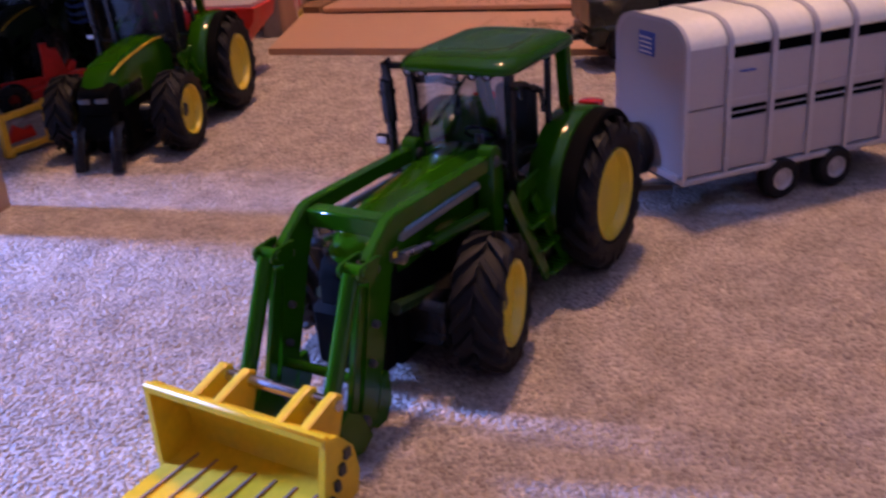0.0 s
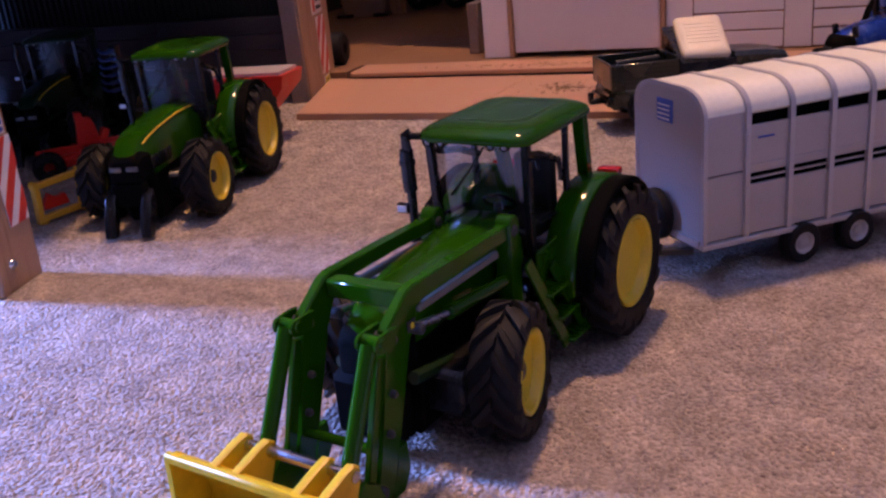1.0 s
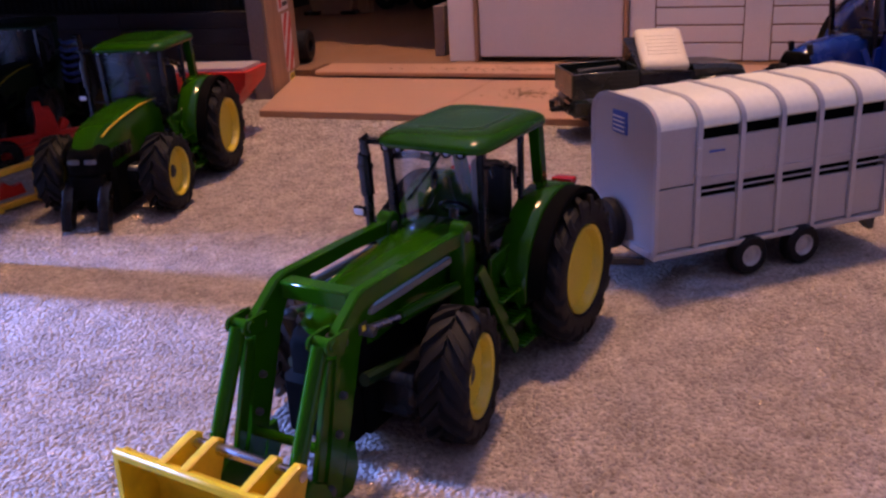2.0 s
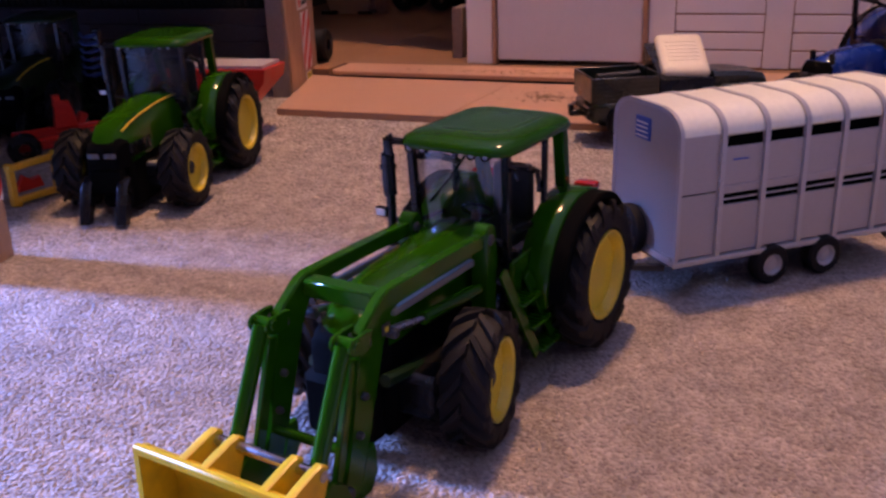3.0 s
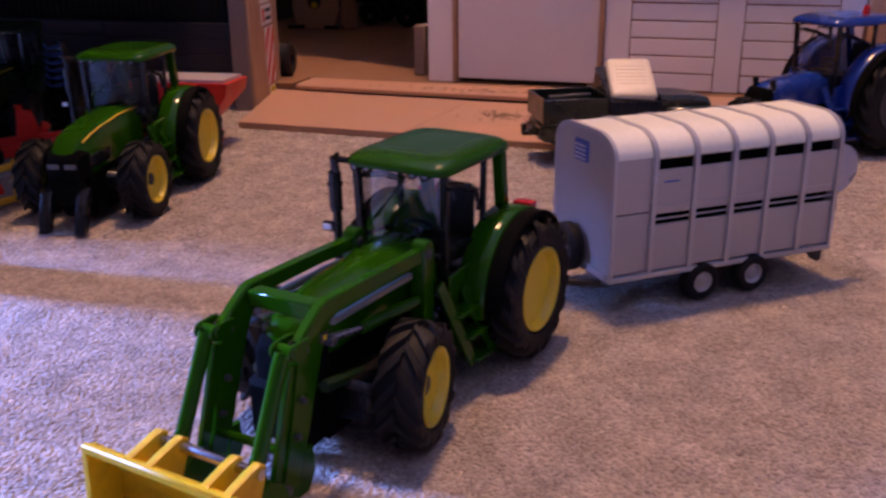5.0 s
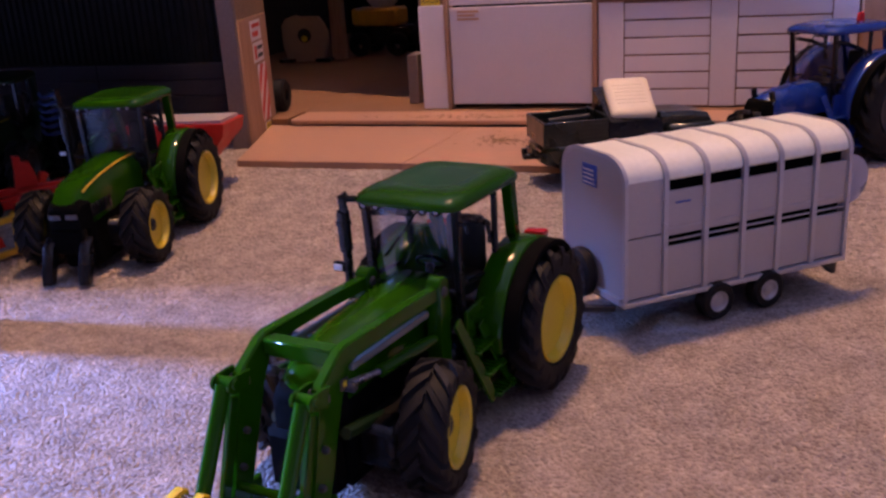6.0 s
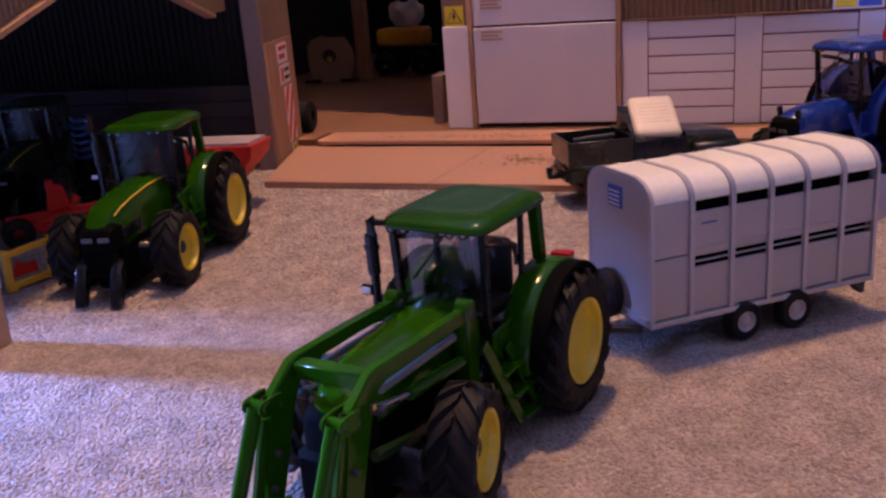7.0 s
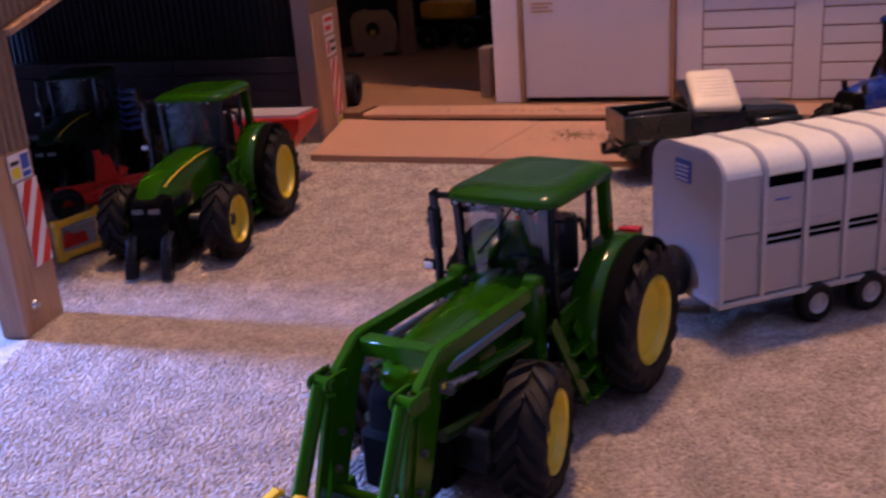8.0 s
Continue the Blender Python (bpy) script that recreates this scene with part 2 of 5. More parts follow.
def lathe(bm, profile, centre, axis="y", seg=32, close=False):
    """Turns (radius, along) pairs round an axis through centre."""
    cx, cy, cz = centre
    rings = []
    for i in range(seg):
        a = 2 * math.pi * i / seg
        c, s = math.cos(a), math.sin(a)
        if axis == "y":
            rings.append([bm.verts.new((cx + r * c, cy + h, cz + r * s)) for r, h in profile])
        elif axis == "x":
            rings.append([bm.verts.new((cx + h, cy + r * c, cz + r * s)) for r, h in profile])
        else:
            rings.append([bm.verts.new((cx + r * c, cy + r * s, cz + h)) for r, h in profile])
    k = len(profile)
    for i in range(seg):
        a, b = rings[i], rings[(i + 1) % seg]
        for j in range(k if close else k - 1):
            bm.faces.new((a[j], a[(j + 1) % k], b[(j + 1) % k], b[j]))
    if not close:
        for j in (0, k - 1):
            if profile[j][0] > 1e-6:
                bm.faces.new([r[j] for r in rings])
    bmesh.ops.remove_doubles(bm, verts=[r[j] for r in rings for j in (0, k - 1)], dist=1e-7)


def rod(bm, points, r, seg=8):
    """A round bar along points."""
    pts = [Vector(p) for p in points]
    rings = []
    for i, p in enumerate(pts):
        d = (pts[min(i + 1, len(pts) - 1)] - pts[max(i - 1, 0)]).normalized()
        side = d.cross(Vector((0.31, 0.22, 0.92))).normalized()
        up = side.cross(d)
        rings.append([p + (side * math.cos(2 * math.pi * k / seg) + up * math.sin(2 * math.pi * k / seg)) * r for k in range(seg)])
    loft(bm, rings)


def bar(bm, a, b, wide, high, up=(0, 0, 1), bevel=0.0):
    """A square bar from a to b."""
    a, b = Vector(a), Vector(b)
    d = b - a
    x = d.normalized()
    y = Vector(up).cross(x).normalized()
    z = x.cross(y)
    m = Matrix((x, y, z)).transposed().to_4x4()
    m.translation = (a + b) / 2
    return box(bm, (-d.length / 2, -wide / 2, -high / 2), (d.length / 2, wide / 2, high / 2), bevel, m)


def arc(cx, cy, r, a0, a1, n):
    return [(cx + r * math.cos(radians(a0 + (a1 - a0) * i / n)), cy + r * math.sin(radians(a0 + (a1 - a0) * i / n))) for i in range(n + 1)]

# ---- the room: carpet, walls, ceiling ----
X0, X1, Y0, Y1, ZC = -1.9, 2.1, -1.7, 2.9, 2.4
bm = bmesh.new()
box(bm, (X0, Y0, -0.02), (X1, Y1, -0.0001))
tagged(part("floor", bm, M_CARPET, kind="structure"), "beige twist-pile carpet covering the room's floor", "carpet")
bm = bmesh.new()
box(bm, (X0, Y0, ZC), (X1, Y1, ZC + 0.1))
tagged(part("ceiling", bm, M_CEIL, kind="structure"), "plain off-white painted ceiling", "ceiling")
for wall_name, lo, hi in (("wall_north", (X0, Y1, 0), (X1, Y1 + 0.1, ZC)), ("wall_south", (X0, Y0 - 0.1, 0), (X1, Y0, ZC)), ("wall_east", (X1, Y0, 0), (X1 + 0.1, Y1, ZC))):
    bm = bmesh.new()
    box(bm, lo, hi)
    tagged(part(wall_name, bm, M_PLASTER, kind="structure"), "plain plaster wall out of view, darkened to cut bounced light", "wall")
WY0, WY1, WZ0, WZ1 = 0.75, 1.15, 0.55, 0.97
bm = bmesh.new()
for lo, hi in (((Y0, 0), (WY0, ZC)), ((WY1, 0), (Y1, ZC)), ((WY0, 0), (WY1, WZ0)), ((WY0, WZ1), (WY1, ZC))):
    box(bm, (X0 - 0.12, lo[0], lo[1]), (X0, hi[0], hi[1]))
tagged(part("wall_west", bm, M_PLASTER, kind="structure"), "plain plaster wall with a window opening, darkened to cut bounced light", "wall")
win = thing("window_1", pose(X0 - 0.08, 0, 0), "white-framed window letting in blue dusk light", "window", kind="structure")
bm = bmesh.new()
for a, b in (((WY0, WZ0), (WY1, WZ0 + 0.04)), ((WY0, WZ1 - 0.04), (WY1, WZ1)), ((WY0, WZ0 + 0.04), (WY0 + 0.04, WZ1 - 0.04)), ((WY1 - 0.04, WZ0 + 0.04), (WY1, WZ1 - 0.04))):
    box(bm, (-0.035, a[0], a[1]), (0.005, b[0], b[1]), 0.004)
part("window_frame", bm, M_CEIL, win)
shade = thing("ceiling_lamp", pose(0.05, 0.76, 1.80), "warm ceiling lamp with an open fabric shade", "lamp")
bm = bmesh.new()
lathe(bm, [(0.12, -0.10), (0.19, -0.10 - 0.02), (0.193, -0.12), (0.124, -0.098)], (0, 0, 0.22), "z", 32)
part("shade", bm, M_CEIL, shade)
bm = bmesh.new()
rod(bm, [(0, 0, 0.10), (0, 0, 0.602)], 0.006)
bar(bm, (-0.122, 0, 0.12), (0.122, 0, 0.12), 0.005, 0.005)
part("flex", bm, M_CEIL, shade)


# carpet pile where the camera is near: thousands of small leaning tufts in one sheet
def pile(x0, x1, y0, y1, step, high, seed):
    rng = np.random.default_rng(seed)
    gx, gy = np.meshgrid(np.arange(x0, x1, step), np.arange(y0, y1, step))
    c = np.stack([gx.ravel(), gy.ravel()], 1)
    c += rng.uniform(-0.45, 0.45, c.shape) * step
    n = len(c)
    r = step * rng.uniform(0.75, 1.25, n)
    h = high * rng.uniform(0.25, 1.3, n)
    lean = rng.normal(0, 0.75, (n, 2)) * step
    turn = rng.uniform(0, 6.28, n)
    stretch = rng.uniform(0.6, 1.3, n)
    v = np.zeros((n, 9, 3))
    for k in range(4):
        a = turn + k * math.pi / 2
        v[:, k, 0], v[:, k, 1], v[:, k, 2] = c[:, 0] + np.cos(a) * r, c[:, 1] + np.sin(a) * r, -0.002
        v[:, 4 + k, 0] = c[:, 0] + np.cos(a) * r * 0.72 * stretch + lean[:, 0] * 0.7
        v[:, 4 + k, 1] = c[:, 1] + np.sin(a) * r * 0.72 / stretch + lean[:, 1] * 0.7
        v[:, 4 + k, 2] = h * (0.62 + 0.25 * rng.uniform(-1, 1, n))
    v[:, 8, :2], v[:, 8, 2] = c + lean, h
    quad = np.array([[0, 1, 5], [0, 5, 4], [1, 2, 6], [1, 6, 5], [2, 3, 7], [2, 7, 6], [3, 0, 4], [3, 4, 7], [4, 5, 8], [5, 6, 8], [6, 7, 8], [7, 4, 8]])
    f = (quad[None] + 9 * np.arange(n)[:, None, None]).reshape(-1, 3)
    me = bpy.data.meshes.new("carpet_pile")
    me.vertices.add(n * 9)
    me.vertices.foreach_set("co", v.ravel())
    me.loops.add(f.size)
    me.loops.foreach_set("vertex_index", f.ravel().astype(np.int32))
    me.polygons.add(len(f))
    me.polygons.foreach_set("loop_start", np.arange(0, f.size, 3, dtype=np.int32))
    me.polygons.foreach_set("use_smooth", np.ones(len(f), dtype=bool))
    me.update(calc_edges=True)
    me.materials.append(M_CARPET)
    return tagged(new("carpet_pile", me), "short beige twisted carpet tufts, slightly flattened", "carpet pile", kind="stuff")


pile(-0.24, 0.24, 0.14, 0.46, 0.0014, 0.00038, 3)
pile(-0.33, 0.36, 0.46, 0.66, 0.0021, 0.0005, 4)
pile(-0.45, 0.55, 0.66, 1.00, 0.0028, 0.0006, 5)

# window frame for the fill light, added behind the camera
win = thing("fill_light_frame", pose(0.9, Y0 + 0.004, 0.45), "white window frame added out of view round the fill light", "window", kind="structure")
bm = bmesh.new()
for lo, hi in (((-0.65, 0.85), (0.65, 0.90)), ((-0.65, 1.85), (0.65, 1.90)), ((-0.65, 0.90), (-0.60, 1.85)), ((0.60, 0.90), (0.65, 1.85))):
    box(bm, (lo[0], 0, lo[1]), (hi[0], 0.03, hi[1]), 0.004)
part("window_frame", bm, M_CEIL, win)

# ---- yard boards in front of the workshop ----
WALL = Matrix.Translation((0.037, 0.9535, 0)) @ Matrix.Rotation(math.atan2(-0.3168, 0.9485), 4, "Z")
# in the wall's frame: x along it, y behind it, z up


def board(name, outline, z0, z1, label, m=WALL):
    ob = thing(name, m, label, "board", "boards in front of the workshop")
    b = bmesh.new()
    prism(b, outline, z0, z1, 0.0006, "xy")
    part("panel", b, M_MDF, ob)
    return ob


board("ramp_board", [(-0.134, -0.218), (0.020, -0.220), (0.034, -0.070), (-0.180, -0.060)], 0.0, 0.0062, "thin brown fibreboard sheet lying on the carpet")
board("ramp_board", [(0.0204, -0.220), (0.235, -0.226), (0.237, -0.070), (0.0344, -0.070)], 0.0, 0.0060, "thin brown fibreboard sheet beside another one, crumbs on it")
step = board("step_board", [(-0.156, -0.060), (-0.155, -0.0635), (-0.152, -0.0665), (-0.146, -0.068), (0.60, -0.076), (0.60, -0.02), (-0.156, -0.02)], 0.0080, 0.0122, "narrow brown fibreboard step along the workshop front")
bm = bmesh.new()
box(bm, (-0.150, -0.054, 0.0), (0.598, -0.0205, 0.0079))
# the shadow line below the step is painted by this near-black colour
part("batten", bm, M_SHEDDARK, step, "batten under the board, near-black for the shadow in the gap")
bm = bmesh.new()
rng = random.Random(5)
for i in range(260):
    a, d = rng.uniform(0, 6.28), abs(rng.gauss(0, 1))
    cx, cy = 0.082 + math.cos(a) * d * 0.020, -0.130 + math.sin(a) * d * 0.015 - 0.2 * math.cos(a) * d * 0.02
    s = rng.uniform(0.0002, 0.0006)
    box(bm, (cx - s * 1.6, cy - s, 0.0060), (cx + s * 1.6, cy + s, 0.0060 + s * 0.7), 0, None)
crumbs = part("crumbs", bm, M_STAIN)
crumbs.matrix_basis = WALL
tagged(crumbs, "dark dry crumbs scattered on the fibreboard", "crumbs", kind="stuff")
bm = bmesh.new()
for i in range(150):
    cx, cy = 0.05 + rng.gauss(0, 0.05), -0.05 + rng.gauss(0, 0.006)
    s = rng.uniform(0.0002, 0.0006)
    box(bm, (cx - s * 1.8, cy - s, 0.0122), (cx + s * 1.8, cy + s, 0.0122 + s * 0.7))
crumbs = part("crumbs", bm, M_STAIN)
crumbs.matrix_basis = WALL
tagged(crumbs, "dark dry crumbs along the narrow step", "crumbs", kind="stuff")

# ---- workshop with white front ----
shop = thing("workshop", WALL, "model farm workshop with white panelled front and sliding door", "toy building")
ZB, ZT = 0.0118, 0.1125
bm = bmesh.new()
box(bm, (-0.163, -0.019, 0), (0.62, 0.9, ZB - 0.0004))
box(bm, (-0.48, 0.10, 0), (-0.1635, 0.9, ZB - 0.0004))
box(bm, (-0.30, -0.055, 0), (-0.1635, 0.0995, ZB - 0.0004))
part("base_floor", bm, M_FLOOR, shop, "brown board floor, the indoor shade put into its colour")
bm = bmesh.new()
box(bm, (-0.0310, -0.004, ZB), (-0.0035, 0.012, ZT + 0.003), 0.0006)
part("white_pillar", bm, M_WALLWHITE, shop)
bm = bmesh.new()
box(bm, (-0.0310, -0.0015, ZT + 0.0035), (-0.0035, 0.012, 0.16), 0.0005)
part("pillar_cladding", bm, M_CORR, shop)
for x0, x1 in ((-0.0032, 0.0008), (0.1450, 0.1492)):
    bm = bmesh.new()
    box(bm, (x0, -0.008, ZB), (x1, 0.010, 0.16), 0.0006)
    part("door_post", bm, M_POST, shop)
door = part("sliding_door", (lambda b: (box(b, (0.0015, -0.004, 0.0165), (0.1445, 0.002, 0.1128), 0.0006), b)[1])(bmesh.new()), M_DOOR, shop, "pale grey lower door panel")
part("sliding_door", (lambda b: (box(b, (0.0012, -0.002, 0.1150), (0.1448, 0.004, 0.16), 0.0006), b)[1])(bmesh.new()), M_DOOR, shop, "pale grey upper door panel")
bm = bmesh.new()
box(bm, (0.0012, 0.004, ZB), (0.1448, 0.012, 0.0165))
part("door_track", bm, M_BLACK, shop)
bm = bmesh.new()
for k, (w, h) in enumerate(((0.022, 0.0022), (0.018, 0.0022), (0.022, 0.0022))):
    box(bm, (0.010, -0.0046, 0.1075 - k * 0.0036), (0.010 + w, -0.0042, 0.1075 - k * 0.0036 + h))
part("faded_print", bm, M_PAPERBOARD, door)
bm = bmesh.new()
for k, (w, h) in enumerate(((0.022, 0.0022), (0.018, 0.0022), (0.022, 0.0022))):
    box(bm, (0.010, -0.0026, 0.138 - k * 0.0036), (0.010 + w, -0.0022, 0.138 - k * 0.0036 + h))
part("faded_print", bm, M_PAPERBOARD, shop)
# backing behind the panels shows as brown joints
bm = bmesh.new()
box(bm, (0.1494, 0.0002, ZB), (0.402, 0.012, ZT))
part("panel_backing", bm, M_GROOVE, shop)
COLS = ((0.1500, 0.1738), (0.2545, 0.2780), (0.3600, 0.3810))
for a, b in COLS:
    bm = bmesh.new()
    box(bm, (a, -0.0016, ZB + 0.001), (b, 0.002, ZT), 0.0004)
    part("upright_panel", bm, M_WALLWHITE, shop)
rows = [0.0128, 0.0293, 0.0456, 0.0620, 0.0785, 0.0950, 0.1120]
for a, b in ((0.1749, 0.2536), (0.2790, 0.3590)):
    for z0, z1 in zip(rows, rows[1:]):
        bm = bmesh.new()
        box(bm, (a, -0.0010, z0 + 0.0006), (b, 0.002, z1 - 0.0009), 0.0004)
        part("plank", bm, M_WALLWHITE, shop)
bm = bmesh.new()
box(bm, (0.1494, -0.0035, ZT + 0.0003), (0.402, 0.004, ZT + 0.0017))
part("rail", bm, M_GROOVE, shop)
bm = bmesh.new()
box(bm, (0.1494, 0.006, ZT + 0.002), (0.402, 0.012, 0.16))
part("cladding_backing", bm, M_CORR, shop)
for i in range(42):
    x = 0.1515 + i * 0.006
    bm = bmesh.new()
    prism(bm, [(x, 0.0059), (x + 0.0012, 0.0028), (x + 0.0030, 0.0028), (x + 0.0042, 0.0059)], ZT + 0.002, 0.16, 0, "xy")
    part("cladding_rib", bm, M_CORR, shop)
bm = bmesh.new()
box(bm, (0.3830, -0.010, ZB), (0.402, 0.001, 0.16), 0.001)
part("end_post", bm, M_POST, shop)
bm = bmesh.new()
box(bm, (0.4025, -0.002, ZB), (0.62, 0.012, 0.16), 0.001)
part("end_wall", bm, M_PAPERBOARD, shop)
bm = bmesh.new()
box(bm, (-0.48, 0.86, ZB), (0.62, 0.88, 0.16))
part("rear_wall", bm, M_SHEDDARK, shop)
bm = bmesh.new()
# hidden front stretch, added to keep window light off the inside floor
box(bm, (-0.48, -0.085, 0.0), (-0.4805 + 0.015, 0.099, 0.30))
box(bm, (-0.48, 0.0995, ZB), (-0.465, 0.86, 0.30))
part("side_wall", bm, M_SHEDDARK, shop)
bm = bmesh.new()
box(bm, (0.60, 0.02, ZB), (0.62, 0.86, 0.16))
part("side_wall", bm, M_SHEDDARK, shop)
# roof added out of view, its front edge cut to shape the lit floor
bm = bmesh.new()
prism(bm, [(-0.20, 0.105), (0.0, 0.026), (0.62, 0.026), (0.62, 0.13), (-0.20, 0.13)], 0.1615, 0.168, 0, "xy")
part("roof", bm, M_CORR, shop)
# spaced slats added out of view to dim the lamp light inside
for i in range(39):
    y = 0.10 + i * 0.020
    bm = bmesh.new()
    box(bm, (-0.48, y, 0.215), (0.62, y + 0.0165, 0.222))
    part("shade_slat", bm, M_CORR, shop)
# danger sign on the pillar
sign = thing("warning_sign", WALL @ pose(-0.0180, -0.0021, 0.1257), "yellow square warning sign with black bolt triangle", "sign")
bm = bmesh.new()
box(bm, (-0.0100, -0.0004, -0.0100), (0.0100, 0, 0.0100), 0.0001)
part("plate", bm, M_SIGNYEL, sign)
bm = bmesh.new()
for a, b in (((-0.0082, -0.0068), (0.0082, -0.0068)), ((0.0082, -0.0068), (0, 0.0078)), ((0, 0.0078), (-0.0082, -0.0068))):
    bar(bm, (a[0], -0.0007, a[1]), (b[0], -0.0007, b[1]), 0.0004, 0.0010, up=(0, 1, 0.01))
prism(bm, [(0.0006, 0.0042), (-0.0022, -0.0010), (-0.0004, -0.0010), (-0.0014, -0.0054), (0.0022, 0.0004), (0.0004, 0.0004), (0.0020, 0.0042)], -0.0009, -0.0006)
part("symbol", bm, M_SIGNBLACK, sign)
sign = thing("notice_board", WALL @ pose(0.357, -0.0040, 0.1215), "white notice with yellow and blue print blocks", "sign")
bm = bmesh.new()
box(bm, (-0.020, -0.0006, -0.0075), (0.022, 0, 0.020), 0.0001)
part("plate", bm, M_SIGNWHITE, sign)
for x0, x1, mt in ((-0.018, -0.001, M_SIGNYEL), (0.001, 0.020, M_SIGNBLUE)):
    bm = bmesh.new()
    box(bm, (x0, -0.0009, -0.0055), (x1, -0.0007, 0.0005))
    part("print_block", bm, mt, sign)

# ---- what stands inside the workshop ----
ins = thing("emblem_board", pose(-0.170, 1.455, ZB, 0, 0, -14) @ Matrix.Scale(0.86, 4), "pale brown card stand with a plain round emblem", "board")
bm = bmesh.new()
prism(bm, [(-0.036, 0.006), (-0.030, 0.0), (0.028, 0.0), (0.034, 0.006), (0.042, 0.030), (0.043, 0.052), (0.036, 0.066), (0.028, 0.078), (-0.010, 0.078), (-0.014, 0.082), (-0.034, 0.076), (-0.042, 0.064), (-0.042, 0.028)], 0, 0.010, 0.001)
part("card", bm, M_PAPERBOARD, ins)
bm = bmesh.new()
lathe(bm, [(0.0, -0.0012), (0.0125, -0.0012), (0.0125, -0.0002)], (0.0, 0, 0.046), "y", 24)
part("emblem", bm, M_SIGNBLACK, ins)
bm = bmesh.new()
lathe(bm, [(0.0, -0.0019), (0.0055, -0.0019), (0.0055, -0.0013)], (0.0, 0, 0.0405), "y", 24)
part("emblem_centre", bm, M_SIGNYEL, ins)
for sx in (-1, 1):
    bm = bmesh.new()
    box(bm, (sx * 0.034 - 0.014, -0.012, 0), (sx * 0.034 + 0.014, 0.014, 0.006), 0.001)
    part("foot", bm, M_BLACK, ins)
post = thing("inner_post", pose(-0.118, 1.46, ZB, 0, 0, -18), "slim pine post inside the workshop", "post")
bm = bmesh.new()
box(bm, (-0.010, -0.008, 0), (0.010, 0.008, 0.20), 0.001)
part("shaft", bm, M_POST, post)
mach = thing("yellow_machine", pose(-0.050, 1.50, ZB - 0.0, 0, 0, -25), "amber and black machine standing in the dim workshop", "machine")
bm = bmesh.new()
box(bm, (-0.045, -0.022, 0.045), (0.035, 0.022, 0.072), 0.004)
part("hopper", bm, M_AMBER, mach)
bm = bmesh.new()
box(bm, (-0.05, -0.018, 0.016), (0.055, 0.018, 0.045), 0.003)
part("chassis", bm, M_BLACK, mach)
for x in (-0.03, 0.035):
    for y in (-0.026, 0.026):
        bm = bmesh.new()
        lathe(bm, [(0.008, -0.007), (0.016, -0.007), (0.018, -0.004), (0.018, 0.004), (0.016, 0.007), (0.008, 0.007)], (x, y, 0.018), "y", 18, True)
        part("wheel", bm, M_TYRE, mach)
bag = thing("white_sack", pose(-0.048, 1.50, ZB + 0.0725, 0, 0, 10), "crumpled white plastic sack on the amber machine", "sack")
bm = bmesh.new()
bmesh.ops.create_icosphere(bm, subdivisions=3, radius=1)
for v in bm.verts:
    w = 1 + 0.22 * noise.noise(v.co * 2.3)
    v.co = Vector((v.co.x * 0.027 * w, v.co.y * 0.018 * w, max(0, (v.co.z + 0.8)) * 0.024 * w * (0.70 + 0.40 * min(1.0, abs(v.co.x + 0.1) * 2.2))))
part("bag", bm, M_SACK, bag)
mach = thing("dark_machine", pose(0.045, 1.42, ZB, 0, 0, -60), "dark blue and black tractor parked in shade", "machine")
bm = bmesh.new()
box(bm, (-0.03, -0.02, 0.045), (0.03, 0.02, 0.115), 0.006)
part("cab", bm, M_BLACK, mach)
bm = bmesh.new()
box(bm, (0.02, -0.014, 0.03), (0.08, 0.014, 0.055), 0.005)
part("bonnet", bm, M_BLUE, mach)
for x, r in ((-0.01, 0.030), (0.06, 0.020)):
    for y in (-0.028, 0.028):
        bm = bmesh.new()
        lathe(bm, [(r * 0.4, -0.008), (r * 0.9, -0.008), (r, -0.005), (r, 0.005), (r * 0.9, 0.008), (r * 0.4, 0.008)], (x, y, r), "y", 20, True)
        part("wheel", bm, M_TYRE, mach)
blk = thing("wood_block", pose(-0.002, 1.0, ZB, 0, 0, -18), "small grey-brown block beside the white pillar", "block")
bm = bmesh.new()
box(bm, (-0.006, -0.004, 0), (0.006, 0.03, 0.052), 0.001)
part("body", bm, M_TAUPE, blk)
wh = thing("spare_wheel", pose(-0.1475, 1.004, 0.0118 + 0.0172, 0, 8, 80) @ Matrix.Scale(0.8, 4), "black rubber wheel leaning beside the shed end", "wheel")
bm = bmesh.new()
lathe(bm, [(0.008, -0.009), (0.018, -0.009), (0.0215, -0.006), (0.0215, 0.006), (0.018, 0.009), (0.008, 0.009)], (0, 0, 0), "y", 24, True)
part("tyre", bm, M_TYRE, wh)

# ---- open shed at the side ----
NEAR, FAR = Vector((-0.2415, 0.4206, 0)), Vector((-0.161, 0.865, 0))
GD = math.degrees(math.atan2(0.99, 0.11))
G = Matrix.Translation(NEAR) @ Matrix.Rotation(radians(GD), 4, "Z")  # x along the open end, y into the shed, z up
shed = thing("farm_shed", G, "open-sided model farm shed, dark inside, corrugated gable", "toy building")
bm = bmesh.new()
box(bm, (0.0, 0.0, 0), (0.0355, 0.014, 0.0915), 0.0008)
part("corner_post", bm, M_POST, shed, "pine lower post")
bm = bmesh.new()
box(bm, (0.0, 0.0012, 0.0918), (0.0355, 0.014, 0.1478), 0.0006)
part("post_cladding", bm, M_CORR, shed)
for i in range(6):
    bm = bmesh.new()
    x = 0.0010 + i * 0.0060
    prism(bm, [(x, 0.0011), (x + 0.0010, -0.0012), (x + 0.0030, -0.0012), (x + 0.0040, 0.0011)], 0.092, 0.149, 0, "xy")
    part("cladding_rib", bm, M_CORR, shed)
LEN = 0.455


